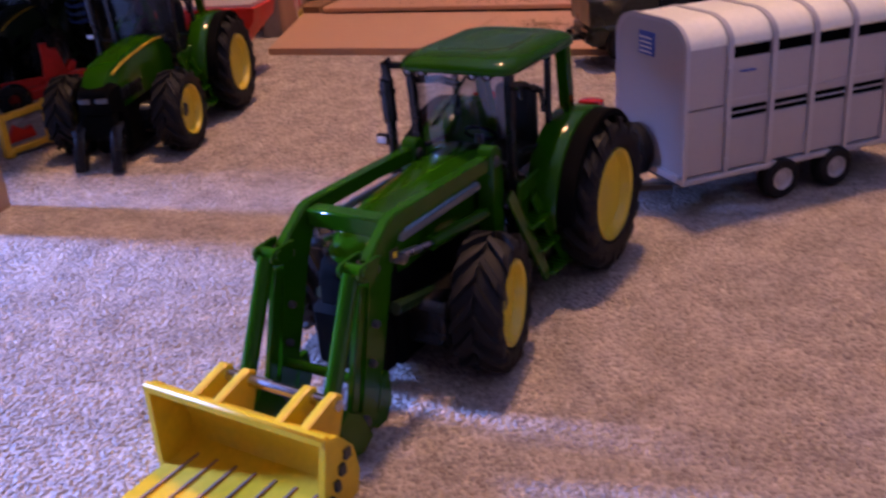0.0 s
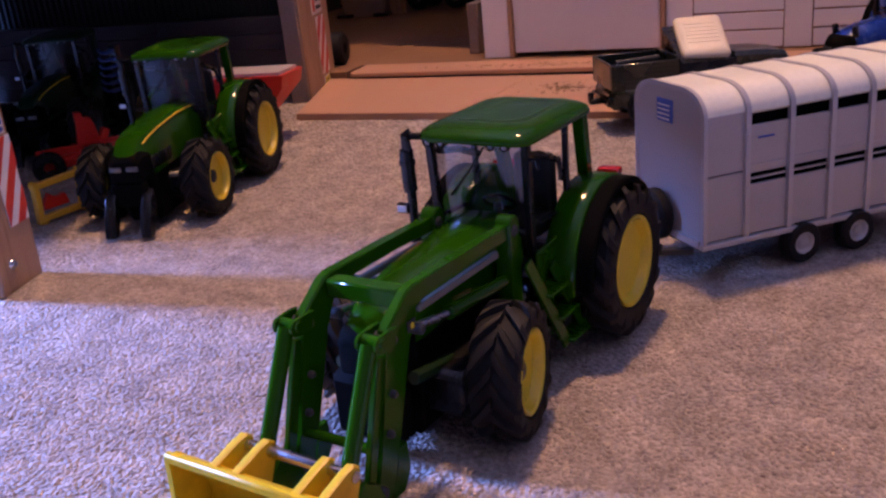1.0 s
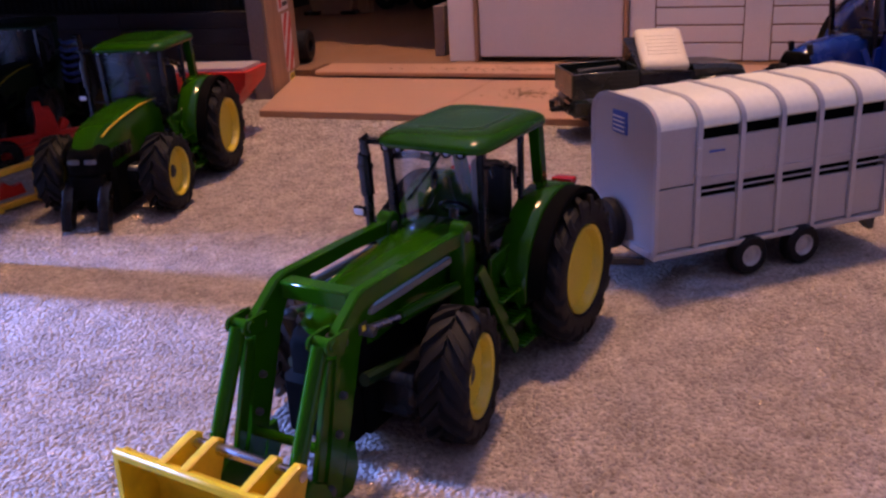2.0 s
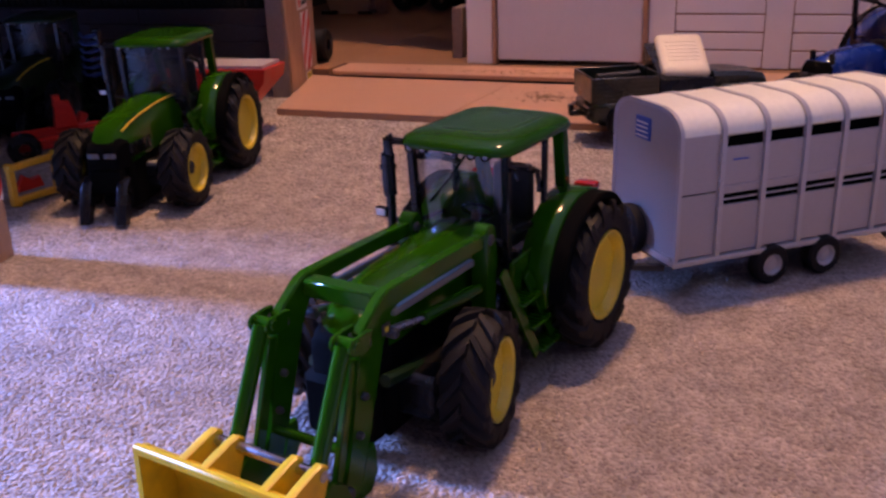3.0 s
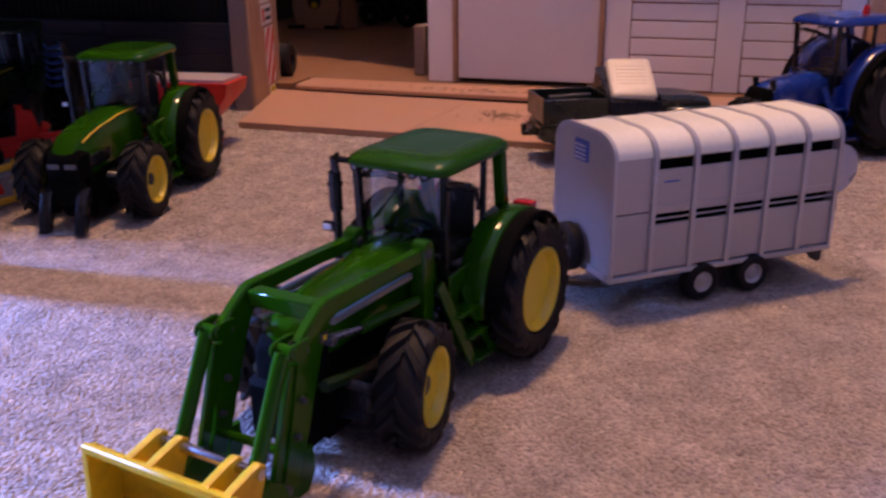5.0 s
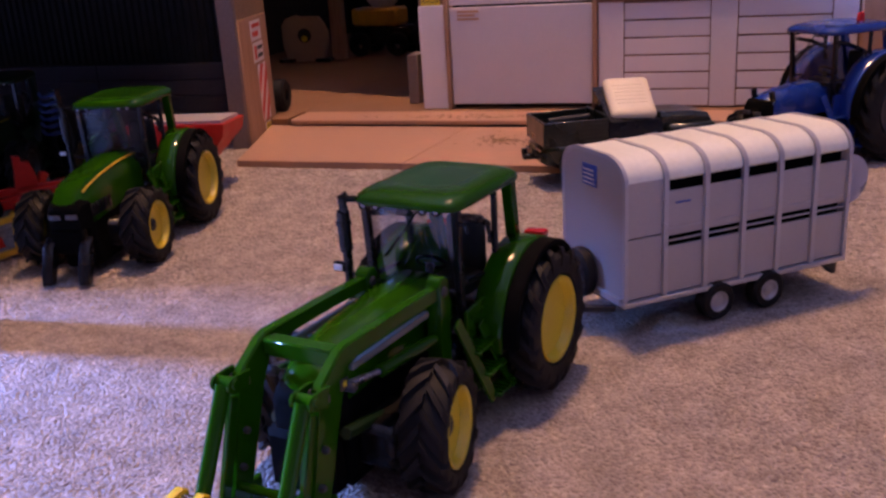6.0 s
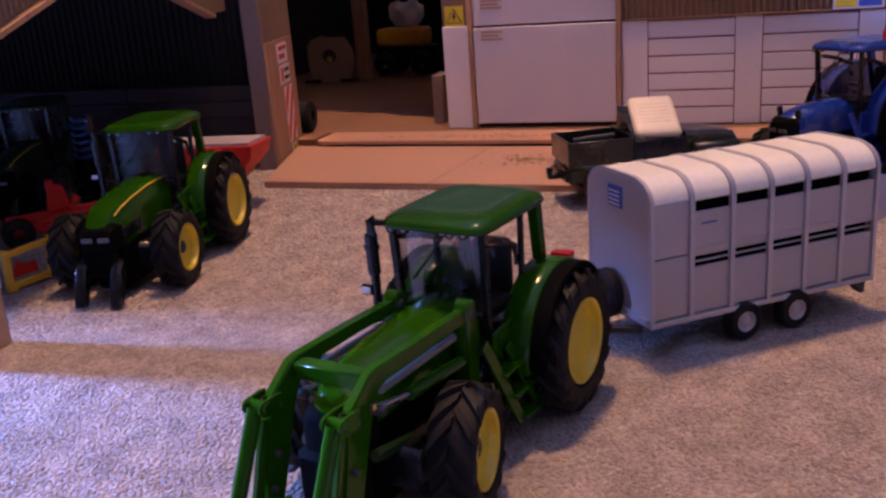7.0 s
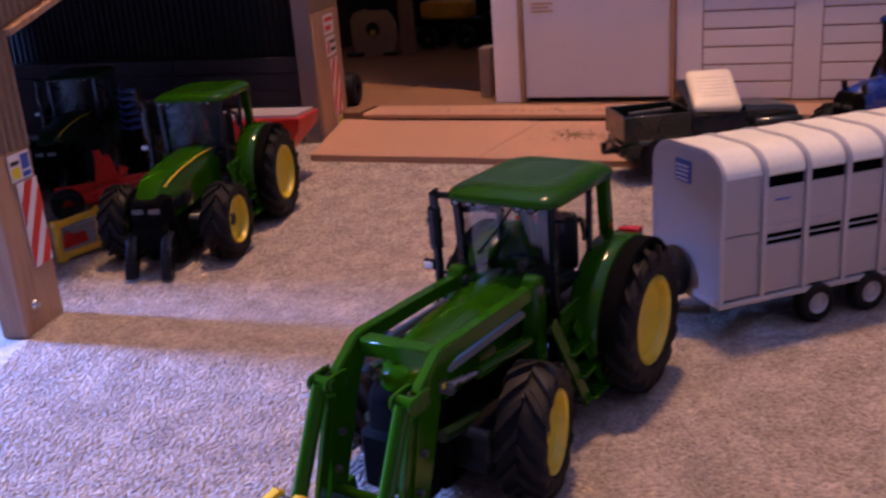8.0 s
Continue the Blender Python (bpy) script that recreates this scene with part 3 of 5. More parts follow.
def eave(x):
    return 0.1480 + 0.255 * (min(x, LEN - x) - 0.0355) if 0.0355 < x < LEN - 0.0355 else 0.148


def ridge(x):
    """Height of the pitched roof over the open end, set to block window light."""
    return 0.240 + 0.26 * (LEN / 2 - abs(x - LEN / 2))


bm = bmesh.new()
prism(bm, [(0.0, 0.150), (0.0355, 0.150), (LEN / 2, eave(LEN / 2) + 0.002), (LEN - 0.0355, 0.150), (LEN, 0.150), (LEN, ridge(LEN)), (LEN / 2, ridge(LEN / 2)), (0.0, ridge(0))], 0.002, 0.012)
part("gable", bm, M_CORR, shed)
for i in range(72):
    x = 0.001 + i * 0.0063
    if x + 0.004 > LEN:
        break
    bm = bmesh.new()
    prism(bm, [(x, 0.0019), (x + 0.0011, -0.0010), (x + 0.0031, -0.0010), (x + 0.0042, 0.0019)], max(eave(x), eave(x + 0.0042)) + 0.003, min(ridge(x), ridge(x + 0.0042)) - 0.001, 0, "xy")
    part("cladding_rib", bm, M_CORR, shed)
bm = bmesh.new()
for s, e in (((0.0355, 0.1478), (LEN / 2, eave(LEN / 2))), ((LEN / 2, eave(LEN / 2)), (LEN - 0.0355, 0.1478))):
    bar(bm, (s[0], 0.002, s[1]), (e[0], 0.002, e[1]), 0.010, 0.0035, bevel=0.0004)
part("gable_trim", bm, M_POST, shed)
# far end: an inner post, its face's shade put in as grey-brown, and the pale board with the signs
FD = Matrix.Translation(FAR) @ Matrix.Rotation(math.atan2(0.115, 0.0085), 4, "Z")
far_end = thing("shed_end_wall", FD, "pine end board of the shed carrying safety notices", "toy building")
bm = bmesh.new()
box(bm, (0.0, 0.0, 0), (0.008, 0.016, 0.30), 0.0008)
part("inner_post", bm, M_TAUPE, far_end, "post whose grey-brown carries the shade of its front face")
bm = bmesh.new()
box(bm, (0.0083, -0.001, 0.0), (0.118, 0.015, 0.118), 0.0008)
part("board", bm, M_POST, far_end)
bm = bmesh.new()
box(bm, (0.0083, 0.001, 0.1183), (0.118, 0.015, 0.30), 0.0008)
part("upper_cladding", bm, M_CORR, far_end)
for i in range(13):
    x = 0.009 + i * 0.0083
    bm = bmesh.new()
    prism(bm, [(x, 0.0009), (x + 0.0014, -0.0022), (x + 0.0036, -0.0022), (x + 0.0050, 0.0009)], 0.1186, 0.30, 0, "xy")
    part("cladding_rib", bm, M_CORR, far_end)
# rear wall of the shed runs on in the workshop's direction
BW = Matrix.Translation((-0.165, 0.905, 0)) @ Matrix.Rotation(math.atan2(-0.3168, 0.9485) + math.pi, 4, "Z")
back = thing("shed_back_wall", BW, "grey boarded lower wall under cladding, both darkened to carry the shade", "toy building")
for i in range(5):
    for j in range(3):
        bm = bmesh.new()
        box(bm, (0.002 + j * 0.16, 0.0, 0.0006 + i * 0.0155), (0.1614 + j * 0.16, 0.008, 0.0156 + i * 0.0155), 0.0006)
        part("plank", bm, M_GREYBOARD, back)
bm = bmesh.new()
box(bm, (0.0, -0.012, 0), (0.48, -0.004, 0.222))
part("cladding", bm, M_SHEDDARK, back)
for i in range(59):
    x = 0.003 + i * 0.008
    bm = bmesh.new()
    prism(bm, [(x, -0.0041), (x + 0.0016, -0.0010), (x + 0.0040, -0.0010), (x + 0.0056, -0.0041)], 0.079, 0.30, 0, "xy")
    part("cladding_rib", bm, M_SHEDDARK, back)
hood = thing("shed_roof", G, "dark corrugated roof of the open shed, its end wall added to block light", "toy building")
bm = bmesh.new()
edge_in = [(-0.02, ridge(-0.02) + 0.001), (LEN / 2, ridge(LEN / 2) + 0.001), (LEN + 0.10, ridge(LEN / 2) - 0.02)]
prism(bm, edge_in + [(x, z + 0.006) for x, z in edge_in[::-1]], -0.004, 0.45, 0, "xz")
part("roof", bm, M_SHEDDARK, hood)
# unseen wall added to block the window light, open only near the post
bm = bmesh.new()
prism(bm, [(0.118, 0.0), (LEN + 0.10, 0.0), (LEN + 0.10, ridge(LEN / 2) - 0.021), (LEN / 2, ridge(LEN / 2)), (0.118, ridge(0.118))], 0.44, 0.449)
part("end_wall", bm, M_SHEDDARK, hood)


def hazard(m, wide, high, label, slant=1.6, count=2):
    """A white board with red slanting stripes."""
    ob = thing("hazard_board", m, label, "sign", "striped boards on the shed posts")
    b = bmesh.new()
    box(b, (0, -0.0005, 0), (wide, 0, high), 0.0001)
    part("plate", b, M_SIGNWHITE, ob)
    p = high / count
    for k in range(-4, count + 4):
        z0 = k * p
        band = [(0, z0), (wide, z0 + wide * slant), (wide, z0 + wide * slant + p * 0.5), (0, z0 + p * 0.5)]
        for limit, keep in ((0.0002, 1), (high - 0.0002, -1)):
            cut = []
            for (xa, za), (xb, zb) in zip(band, band[1:] + band[:1]):
                ina, inb = (za - limit) * keep >= 0, (zb - limit) * keep >= 0
                if ina:
                    cut.append((xa, za))
                if ina != inb:
                    f = (limit - za) / (zb - za)
                    cut.append((xa + (xb - xa) * f, limit))
            band = cut
            if len(band) < 3:
                break
        if len(band) >= 3:
            b = bmesh.new()
            prism(b, band, -0.0009, -0.0006)
            part("stripe", b, M_SIGNRED, ob)
    return ob


hazard(G @ pose(0.0172, -0.0004, 0.0315), 0.0172, 0.0445, "white board with red slanting stripes on the post", 1.7, 2)
hazard(FD @ pose(0.060, -0.0014, 0.0150), 0.033, 0.056, "white board with red slanting stripes on the end board", 1.3, 2)


def notice(m, wide, high, blocks, label):
    ob = thing("safety_notice", m, label, "sign", "notices on the shed posts")
    b = bmesh.new()
    box(b, (0, -0.0005, 0), (wide, 0, high), 0.0001)
    part("plate", b, M_SIGNWHITE, ob)
    for x0, z0, x1, z1, mt in blocks:
        b = bmesh.new()
        box(b, (x0 * wide, -0.0008, z0 * high), (x1 * wide, -0.0006, z1 * high))
        part("print_block", b, mt, ob)
    return ob


notice(G @ pose(0.0140, -0.0004, 0.0770), 0.0180, 0.0135, [(0.06, 0.1, 0.45, 0.5, M_SIGNYEL), (0.55, 0.35, 0.92, 0.92, M_SIGNBLUE), (0.55, 0.08, 0.92, 0.26, M_SIGNBLUE), (0.06, 0.6, 0.45, 0.75, M_SIGNBLACK)], "small white notice with blue and yellow print")
notice(FD @ pose(0.048, -0.0014, 0.0950), 0.040, 0.019, [(0.1, 0.65, 0.9, 0.85, M_SIGNRED), (0.1, 0.2, 0.7, 0.45, M_SIGNRED)], "small white notice with red print bars")
notice(FD @ pose(0.050, -0.0014, 0.0740), 0.040, 0.019, [(0.1, 0.15, 0.3, 0.85, M_SIGNRED), (0.4, 0.2, 0.9, 0.4, M_SIGNBLACK), (0.4, 0.6, 0.9, 0.8, M_SIGNBLACK)], "small white notice with red and black print")
notice(FD @ pose(0.066, -0.0014, 0.0040), 0.022, 0.0085, [(0.08, 0.1, 0.92, 0.9, M_SIGNYEL), (0.3, 0.35, 0.7, 0.65, M_SIGNBLACK)], "small yellow label low on the end board")
bolt = thing("bolt", G @ pose(0.0115, -0.0004, 0.0140), "shiny steel bolt head in the pine post", "bolt")
bm = bmesh.new()
lathe(bm, [(0.0, -0.0022), (0.0014, -0.0020), (0.0026, -0.0008), (0.0028, 0.0)], (0, 0, 0), "y", 14)
part("head", bm, M_CHROME, bolt)

# ---- tractors ----
def tyre(parent, centre, r, rim_r, wide, lugs, side):
    """A ribbed farm tyre; side: +1 for the tractor's left."""
    w = wide / 2
    cx, cy, cz = centre
    wheel = part("wheel", (lambda b: (lathe(b, [(rim_r * 0.55, -w * 0.6), (rim_r * 0.98, -w * 0.6), (rim_r * 0.98, w * 0.55), (rim_r * 0.55, w * 0.3)], centre, "y", 24, True), b)[1])(bmesh.new()), M_DARK, parent)
    b = bmesh.new()
    q = r * 0.905
    lathe(b, [(rim_r, -w * 0.72), (rim_r * 1.08, -w * 0.94), (r * 0.80, -w), (r * 0.875, -w * 0.93), (q, -w * 0.78), (q * 1.004, 0), (q, w * 0.78), (r * 0.875, w * 0.93), (r * 0.80, w), (rim_r * 1.08, w * 0.94), (rim_r, w * 0.72)], centre, "y", 48, True)
    part("tyre", b, M_TYRE, wheel, sharp=30)
    for sd in (-1, 1):
        b = bmesh.new()
        rings = []
        half = 0.066 * 18 / lugs
        for f, ang, rad in ((0.0, 0.34, 1.0), (0.45, 0.17, 1.0), (0.86, 0.02, 0.985), (1.03, -0.05, 0.88)):
            ang *= 18 / lugs
            rings.append([((rad + dr) * r * math.cos(ang + da), sd * w * f, (rad + dr) * r * math.sin(ang + da)) for da, dr in ((-half * 1.35, -0.13), (-half * 0.75, 0.0), (half * 0.75, 0.0), (half * 1.35, -0.13))])
        loft(b, rings)
        lug = part("tread_lug", b, M_TYRE, wheel, sharp=30)
        for i in range(lugs):
            o = lug if i == 0 else new("tread_lug", lug.data)
            o.parent = wheel
            o.matrix_basis = Matrix.Translation(centre) @ Matrix.Rotation(2 * math.pi * (i + (0.5 if sd > 0 else 0)) / lugs, 4, "Y")
    return wheel


def rim(wheel, centre, r, side, mat, deep, hub_r, wide):
    """The dished rim on the outer face of a wheel."""
    w = wide / 2 * side
    b = bmesh.new()
    f = lambda k: w * k
    lathe(b, [(0.0, f(0.78 - deep)), (r * 0.30, f(0.78 - deep)), (r * 0.62, f(0.80 - deep)), (r * 0.86, f(0.72 - deep * 0.6)), (r * 0.93, f(0.86)), (r * 1.0, f(0.93)), (r * 1.03, f(0.90)), (r * 1.03, f(0.5)), (0.0, f(0.3))], centre, "y", 40)
    part("rim", b, mat, wheel)
    if hub_r:
        b = bmesh.new()
        lathe(b, [(0.0, f(0.98 - deep)), (hub_r * 0.55, f(0.97 - deep)), (hub_r, f(0.88 - deep)), (hub_r * 1.1, f(0.7 - deep))], centre, "y", 20)
        part("hub", b, M_DARK, wheel)


def rounded(bm, lo, hi, bevel, seg=3):
    return box(bm, lo, hi, bevel, None, seg)


def tractor(name, m, label, body, rim_mat, scale=1.0, loader=False, glass=M_GLASS_BLUE, steer=0.0, short=1.0, rear=1.0, front=1.0):
    t = thing(name, m @ Matrix.Scale(scale, 4), label, "toy tractor")
    fx = lambda x: x if x < 0.040 else 0.040 + (x - 0.040) * short  # bonnet and front axle drawn back by short
    RR, FR, WB = 0.0295 * rear, 0.0224 * front, fx(0.0835)
    # wheels
    for s in (1, -1):
        c = (0.0, s * 0.0318, RR)
        w = tyre(t, c, RR, 0.0176 * rear, 0.0195, 16, s)
        rim(w, c, 0.0172 * rear, s, rim_mat, 0.34, 0.0, 0.0195)
        c = (WB, s * 0.0315, FR)
        w = tyre(t, c, FR, 0.0140 * front, 0.0165, 14, s)
        rim(w, c, 0.0136 * front, s, rim_mat, 0.42, 0.0036, 0.0165)
        w.matrix_basis = Matrix.Translation(c) @ Matrix.Rotation(radians(steer), 4, "Z") @ Matrix.Translation(-Vector(c))
    # axles and chassis
    b = bmesh.new()
    rod(b, [(0, -0.030, RR), (0, 0.030, RR)], 0.0055, 12)
    part("rear_axle", b, M_BLACK, t)
    b = bmesh.new()
    # with the loader the axle box reaches forward to block light too
    box(b, (WB - 0.007, -0.0255, FR - 0.011), (WB + (0.018 if loader else 0.007), 0.0255, FR + 0.005), 0.0025)
    part("front_axle", b, M_BLACK, t)
    b = bmesh.new()
    box(b, (-0.016, -0.0165, 0.0065), (0.0435, 0.0165, 0.0295), 0.002)
    part("gearbox", b, M_BLACK, t)
    b = bmesh.new()
    box(b, (0.0440, -0.0108, 0.0045), (fx(0.1060), 0.0108, 0.0410), 0.0025)
    part("engine_block", b, M_MATT, t)
    if loader:
        # black box added under the nose to keep window light off the carpet
        b = bmesh.new()
        box(b, (0.1064, -0.0165, 0.0055), (0.1170, 0.0105, 0.0290), 0.003)
        part("nose_light_block", b, M_MATT, t)
        for s in (-1, 1):
            b = bmesh.new()
            rod(b, [(0.0660, s * 0.0120, 0.0200), (0.0960, s * 0.0135, 0.0270), (0.1120, s * 0.0140, 0.0300)], 0.0022, 8)
            part("loader_strut", b, M_GREEN_DARK, t)
    b = bmesh.new()
    rounded(b, (0.034, -0.0255, 0.0075), (0.056, -0.0170, 0.034), 0.003)
    part("fuel_tank", b, M_BLACK, t)
    b = bmesh.new()
    rounded(b, (0.014, 0.0125, 0.017), (0.040, 0.0200, 0.034), 0.003)
    part("battery_box", b, M_BLACK, t)
    # bonnet: a loft along the length
    wide = 0.0120 if loader else 0.0112
    b = bmesh.new()
    rings = []
    drop = 0.0075 if loader else 0.0
    crease = []
    for x, half, top, low in ((0.040, wide + 0.0025, 0.0588, 0.034), (0.050, wide + 0.0015, 0.0590, 0.034), (0.062, wide, 0.0585, 0.033), (0.086, wide, 0.0565, 0.032), (0.100, wide - 0.0002, 0.0543, 0.031), (0.108, wide - 0.0008, 0.0518, 0.031), (0.1135, wide - 0.0018, 0.0475, 0.031), (0.1165, wide - 0.0028, 0.0430, 0.031)):
        top -= 0.0 if short == 1.0 else 0.005
        low = min(low + drop, top - 0.0115)
        x = fx(x)
        if loader or short < 1:
            prof = ((1, low), (1, top - 0.010), (0.93, top - 0.0045), (0.70, top - 0.0012), (0.3, top))
        else:
            prof = ((1, low), (1, top - 0.013), (0.90, top - 0.0060), (0.74, top - 0.0022), (0.66, top - 0.0008), (0.3, top))
            crease.append((x, half * 0.73, top - 0.0014))
        rings.append([(x, -half * k, z) for k, z in prof] + [(x, half * k, z) for k, z in prof[::-1]])
    loft(b, rings)
    bonnet = part("bonnet", b, body, t, sharp=50 if loader or short < 1 else 30)
    # grille, bonnet stripes and head lamps
    b = bmesh.new()
    o = 0.0005
    noses = ((0.1060, wide - 0.0006, 0.0455, 0.0300), (0.1090, wide - 0.0010, 0.0462, 0.0300), (0.1135, wide - 0.0018, 0.0458, 0.0300), (0.1172, wide - 0.0028, 0.0430, 0.0300), (0.1182, wide - 0.0045, 0.0405, 0.0310))
    loft(b, [[(fx(x), -h - o, low), (fx(x), -h - o, top - 0.003), (fx(x), -h * 0.8, top), (fx(x), h * 0.8, top), (fx(x), h + o, top - 0.003), (fx(x), h + o, low)] for x, h, top, low in noses])
    grille = part("grille", b, M_MATT, bonnet)
    if not loader:
        for s in (-1, 1):
            b = bmesh.new()
            rounded(b, (fx(0.1165), s * 0.0048 - 0.0034, 0.0362), (fx(0.1165) + 0.0022, s * 0.0048 + 0.0034, 0.0392), 0.0006, 2)
            part("head_lamp", b, M_DULL_LAMP, grille)
            if crease and s > 0:
                b = bmesh.new()
                rod(b, [(x, s * (y + 0.0010), z - 0.0012) for x, y, z in crease[:-2]], 0.0006, 6)
                part("stripe", b, M_YELLOW, bonnet)
                b = bmesh.new()
                for k in range(5):
                    box(b, (0.082 + k * 0.0052, s * wide - 0.0008, 0.0345), (0.0858 + k * 0.0052, s * wide + 0.0006, 0.0415), 0.0003)
                part("side_vent", b, M_BLACK, bonnet)
            elif not crease:
                b = bmesh.new()
                rod(b, [(fx(0.104), s * 0.0085, 0.0450), (fx(0.104) + 0.001, s * 0.0085, 0.0515)], 0.0020, 8)
                part("work_lamp", b, M_BLACK, bonnet)
    # cab
    b = bmesh.new()
    rounded(b, (-0.012, -0.0185, 0.030), (0.040, 0.0185, 0.037), 0.002, 1)
    cab = part("cab_floor", b, M_BLACK, t)
    pil = []
    for s in (-1, 1):
        pil += [((0.0405, s * 0.0185, 0.037), (0.0425, s * 0.0195, 0.0855), 0.0030), ((0.0125, s * 0.0190, 0.037), (0.0120, s * 0.0195, 0.0855), 0.0022), ((-0.0105, s * 0.0170, 0.050), (-0.0020, s * 0.0188, 0.0865), 0.0046)]
    for a, c, w in pil:
        b = bmesh.new()
        bar(b, a, c, w, w, up=(0, 1, 0), bevel=0.0004)
        part("pillar", b, M_BLACK if a[0] > 0 else body, t)
    for s in (-1, 1):
        b = bmesh.new()
        bar(b, (0.041, s * 0.0188, 0.0555), (0.012, s * 0.0192, 0.0530), 0.0014, 0.0014)
        bar(b, (0.0405, s * 0.0186, 0.038), (0.0125, s * 0.019, 0.038), 0.0016, 0.0022)
        part("door_rail", b, M_BLACK, t)
        b = bmesh.new()
        rod(b, [(0.0395, s * 0.0180, 0.0800), (0.0280, s * 0.0165, 0.0775), (0.0140, s * 0.0172, 0.0720), (0.0130, s * 0.0180, 0.0640)], 0.0014, 8)
        part("grab_rail", b, M_BLACK, t)
    b = bmesh.new()
    n = 10
    loft(b, [[(0.0410 + 0.0060 * math.cos(math.pi * (k / n - 0.5)) + z * 0.0018, -0.0175 + 0.035 * k / n, 0.052 + 0.0335 * z) for k in range(n + 1)] for z in (0, 0.5, 1)], caps=False, closed=False)
    p = part("windscreen", b, glass, t)
    p.visible_shadow = False
    b = bmesh.new()
    bar(b, (0.0415, -0.0175, 0.0525), (0.0415, 0.0175, 0.0525), 0.003, 0.0024, bevel=0.0005)
    part("scuttle", b, M_BLACK, t)
    b = bmesh.new()
    rod(b, [(0.0475, 0.006, 0.0845), (0.0480, 0.000, 0.0760), (0.0470, -0.009, 0.0660)], 0.0005, 6)
    part("wiper", b, M_BLACK, t)
    # roof: soft-cornered, crowned, thinner towards its edges
    b = bmesh.new()
    def roof_ring(x0, x1, half, z, soft):
        pts = []
        for cx, cy, a0 in ((x1 - soft, half - soft, 0), (x0 + soft, half - soft, 90), (x0 + soft, -half + soft, 180), (x1 - soft, -half + soft, 270)):
            for k in range(5):
                a = radians(a0 + 22.5 * k)
                pts.append((cx + soft * math.cos(a), cy + soft * math.sin(a), z))
        return pts
    loft(b, [roof_ring(-0.0070, 0.0462, 0.0215, 0.0846, 0.006), roof_ring(-0.0083, 0.0482, 0.0227, 0.0852, 0.0068), roof_ring(-0.0086, 0.0484, 0.0229, 0.0866, 0.0070), roof_ring(-0.0080, 0.0472, 0.0224, 0.0882, 0.0072), roof_ring(-0.0062, 0.0440, 0.0206, 0.0896, 0.0075), roof_ring(-0.0036, 0.0400, 0.0180, 0.0905, 0.0075), roof_ring(-0.0012, 0.0368, 0.0156, 0.0907, 0.007), roof_ring(0.0004, 0.0350, 0.0142, 0.0904, 0.0065), roof_ring(0.004, 0.031, 0.010, 0.0906, 0.006)])
    part("cab_roof", b, body, t, sharp=75)
    for y in (-0.0170, -0.0115, 0.0085, 0.0140):
        b = bmesh.new()
        lathe(b, [(0.0, 0.0012), (0.0011, 0.0012), (0.0013, 0.0020), (0.0017, 0.0018), (0.0017, -0.0010), (0.0010, -0.0020)], (0.0462, y, 0.0850), "x", 16)
        work = part("work_lamp", b, M_BLACK, t)
        b = bmesh.new()
        lathe(b, [(0.0, 0.0020), (0.0007, 0.0018), (0.00115, 0.0013)], (0.0462, y, 0.0850), "x", 14)
        part("lens", b, M_LENS, work)
    # seat, wheel, console
    b = bmesh.new()
    rounded(b, (0.000, -0.0085, 0.040), (0.016, 0.0085, 0.048), 0.0025)
    rounded(b, (-0.003, -0.0085, 0.046), (0.003, 0.0085, 0.070), 0.0025)
    part("seat", b, M_SEAT, t)
    b = bmesh.new()
    rod(b, [(0.036, 0, 0.037), (0.030, 0, 0.0585)], 0.0016, 8)
    rounded(b, (0.030, -0.008, 0.037), (0.040, 0.008, 0.055), 0.002, 1)
    part("steering_column", b, M_DARK, t)
    b = bmesh.new()
    ring = [(math.cos(2 * math.pi * k / 20) * 0.0065, math.sin(2 * math.pi * k / 20) * 0.0065) for k in range(21)]
    rod(b, [(0.0292 + y * 0.25, x, 0.0588 + y * 0.42) for x, y in ring], 0.0007, 6)
    part("steering_wheel", b, M_BLACK, t)
    # mudguards: green inner shell with a black outer lip
    for s in (1, -1):
        b = bmesh.new()
        R = RR + 0.0035
        out = arc(0.0, RR, R, -6, 165, 16)
        inn = arc(0.0, RR, R - 0.0016, 165, -6, 16)
        prism(b, out + inn, s * 0.0180, s * 0.0305, 0.0005)
        prism(b, arc(0.0, RR, R - 0.0018, -6, 165, 16), s * 0.0178, s * 0.0196)
        guard = part("mudguard", b, body, t, sharp=50)
        b = bmesh.new()
        prism(b, arc(0.0, RR, R - 0.0006, -2, 160, 16) + arc(0.0, RR, R - 0.0026, 160, -2, 16), s * 0.0307, s * 0.0372, 0.0005)
        part("mudguard_lip", b, M_MATT, guard)
        b = bmesh.new()
        rounded(b, (-0.021, s * 0.0235 - 0.0045, 0.0572), (-0.0150, s * 0.0235 + 0.0045, 0.0605), 0.0009, 2)
        part("tail_lamp", b, M_RED_LAMP, guard)
    # steps on both sides
    for s in (1, -1):
        b = bmesh.new()
        prism(b, [(0.0190, 0.0480), (0.0430, 0.0460), (0.0440, 0.0300), (0.0385, 0.0110), (0.0245, 0.0110), (0.0215, 0.0250)], s * 0.0205, s * 0.0222, 0.0004)
        part("step_housing", b, body, t)
        ladder = None
        for top, foot in (((0.0545, 0.0470), (0.0405, 0.0115)), ((0.0365, 0.0400), (0.0245, 0.0105))):
            b = bmesh.new()
            bar(b, (foot[0], s * 0.0305, foot[1]), (top[0], s * 0.0240, top[1]), 0.0012, 0.0050, up=(1, 0, 0), bevel=0.0002)
            rail = part("step_stringer", b, body, ladder or t)
            ladder = ladder or rail
        for k in range(3):
            b = bmesh.new()
            z = 0.0120 + k * 0.0100
            y = s * (0.0298 - k * 0.0019)
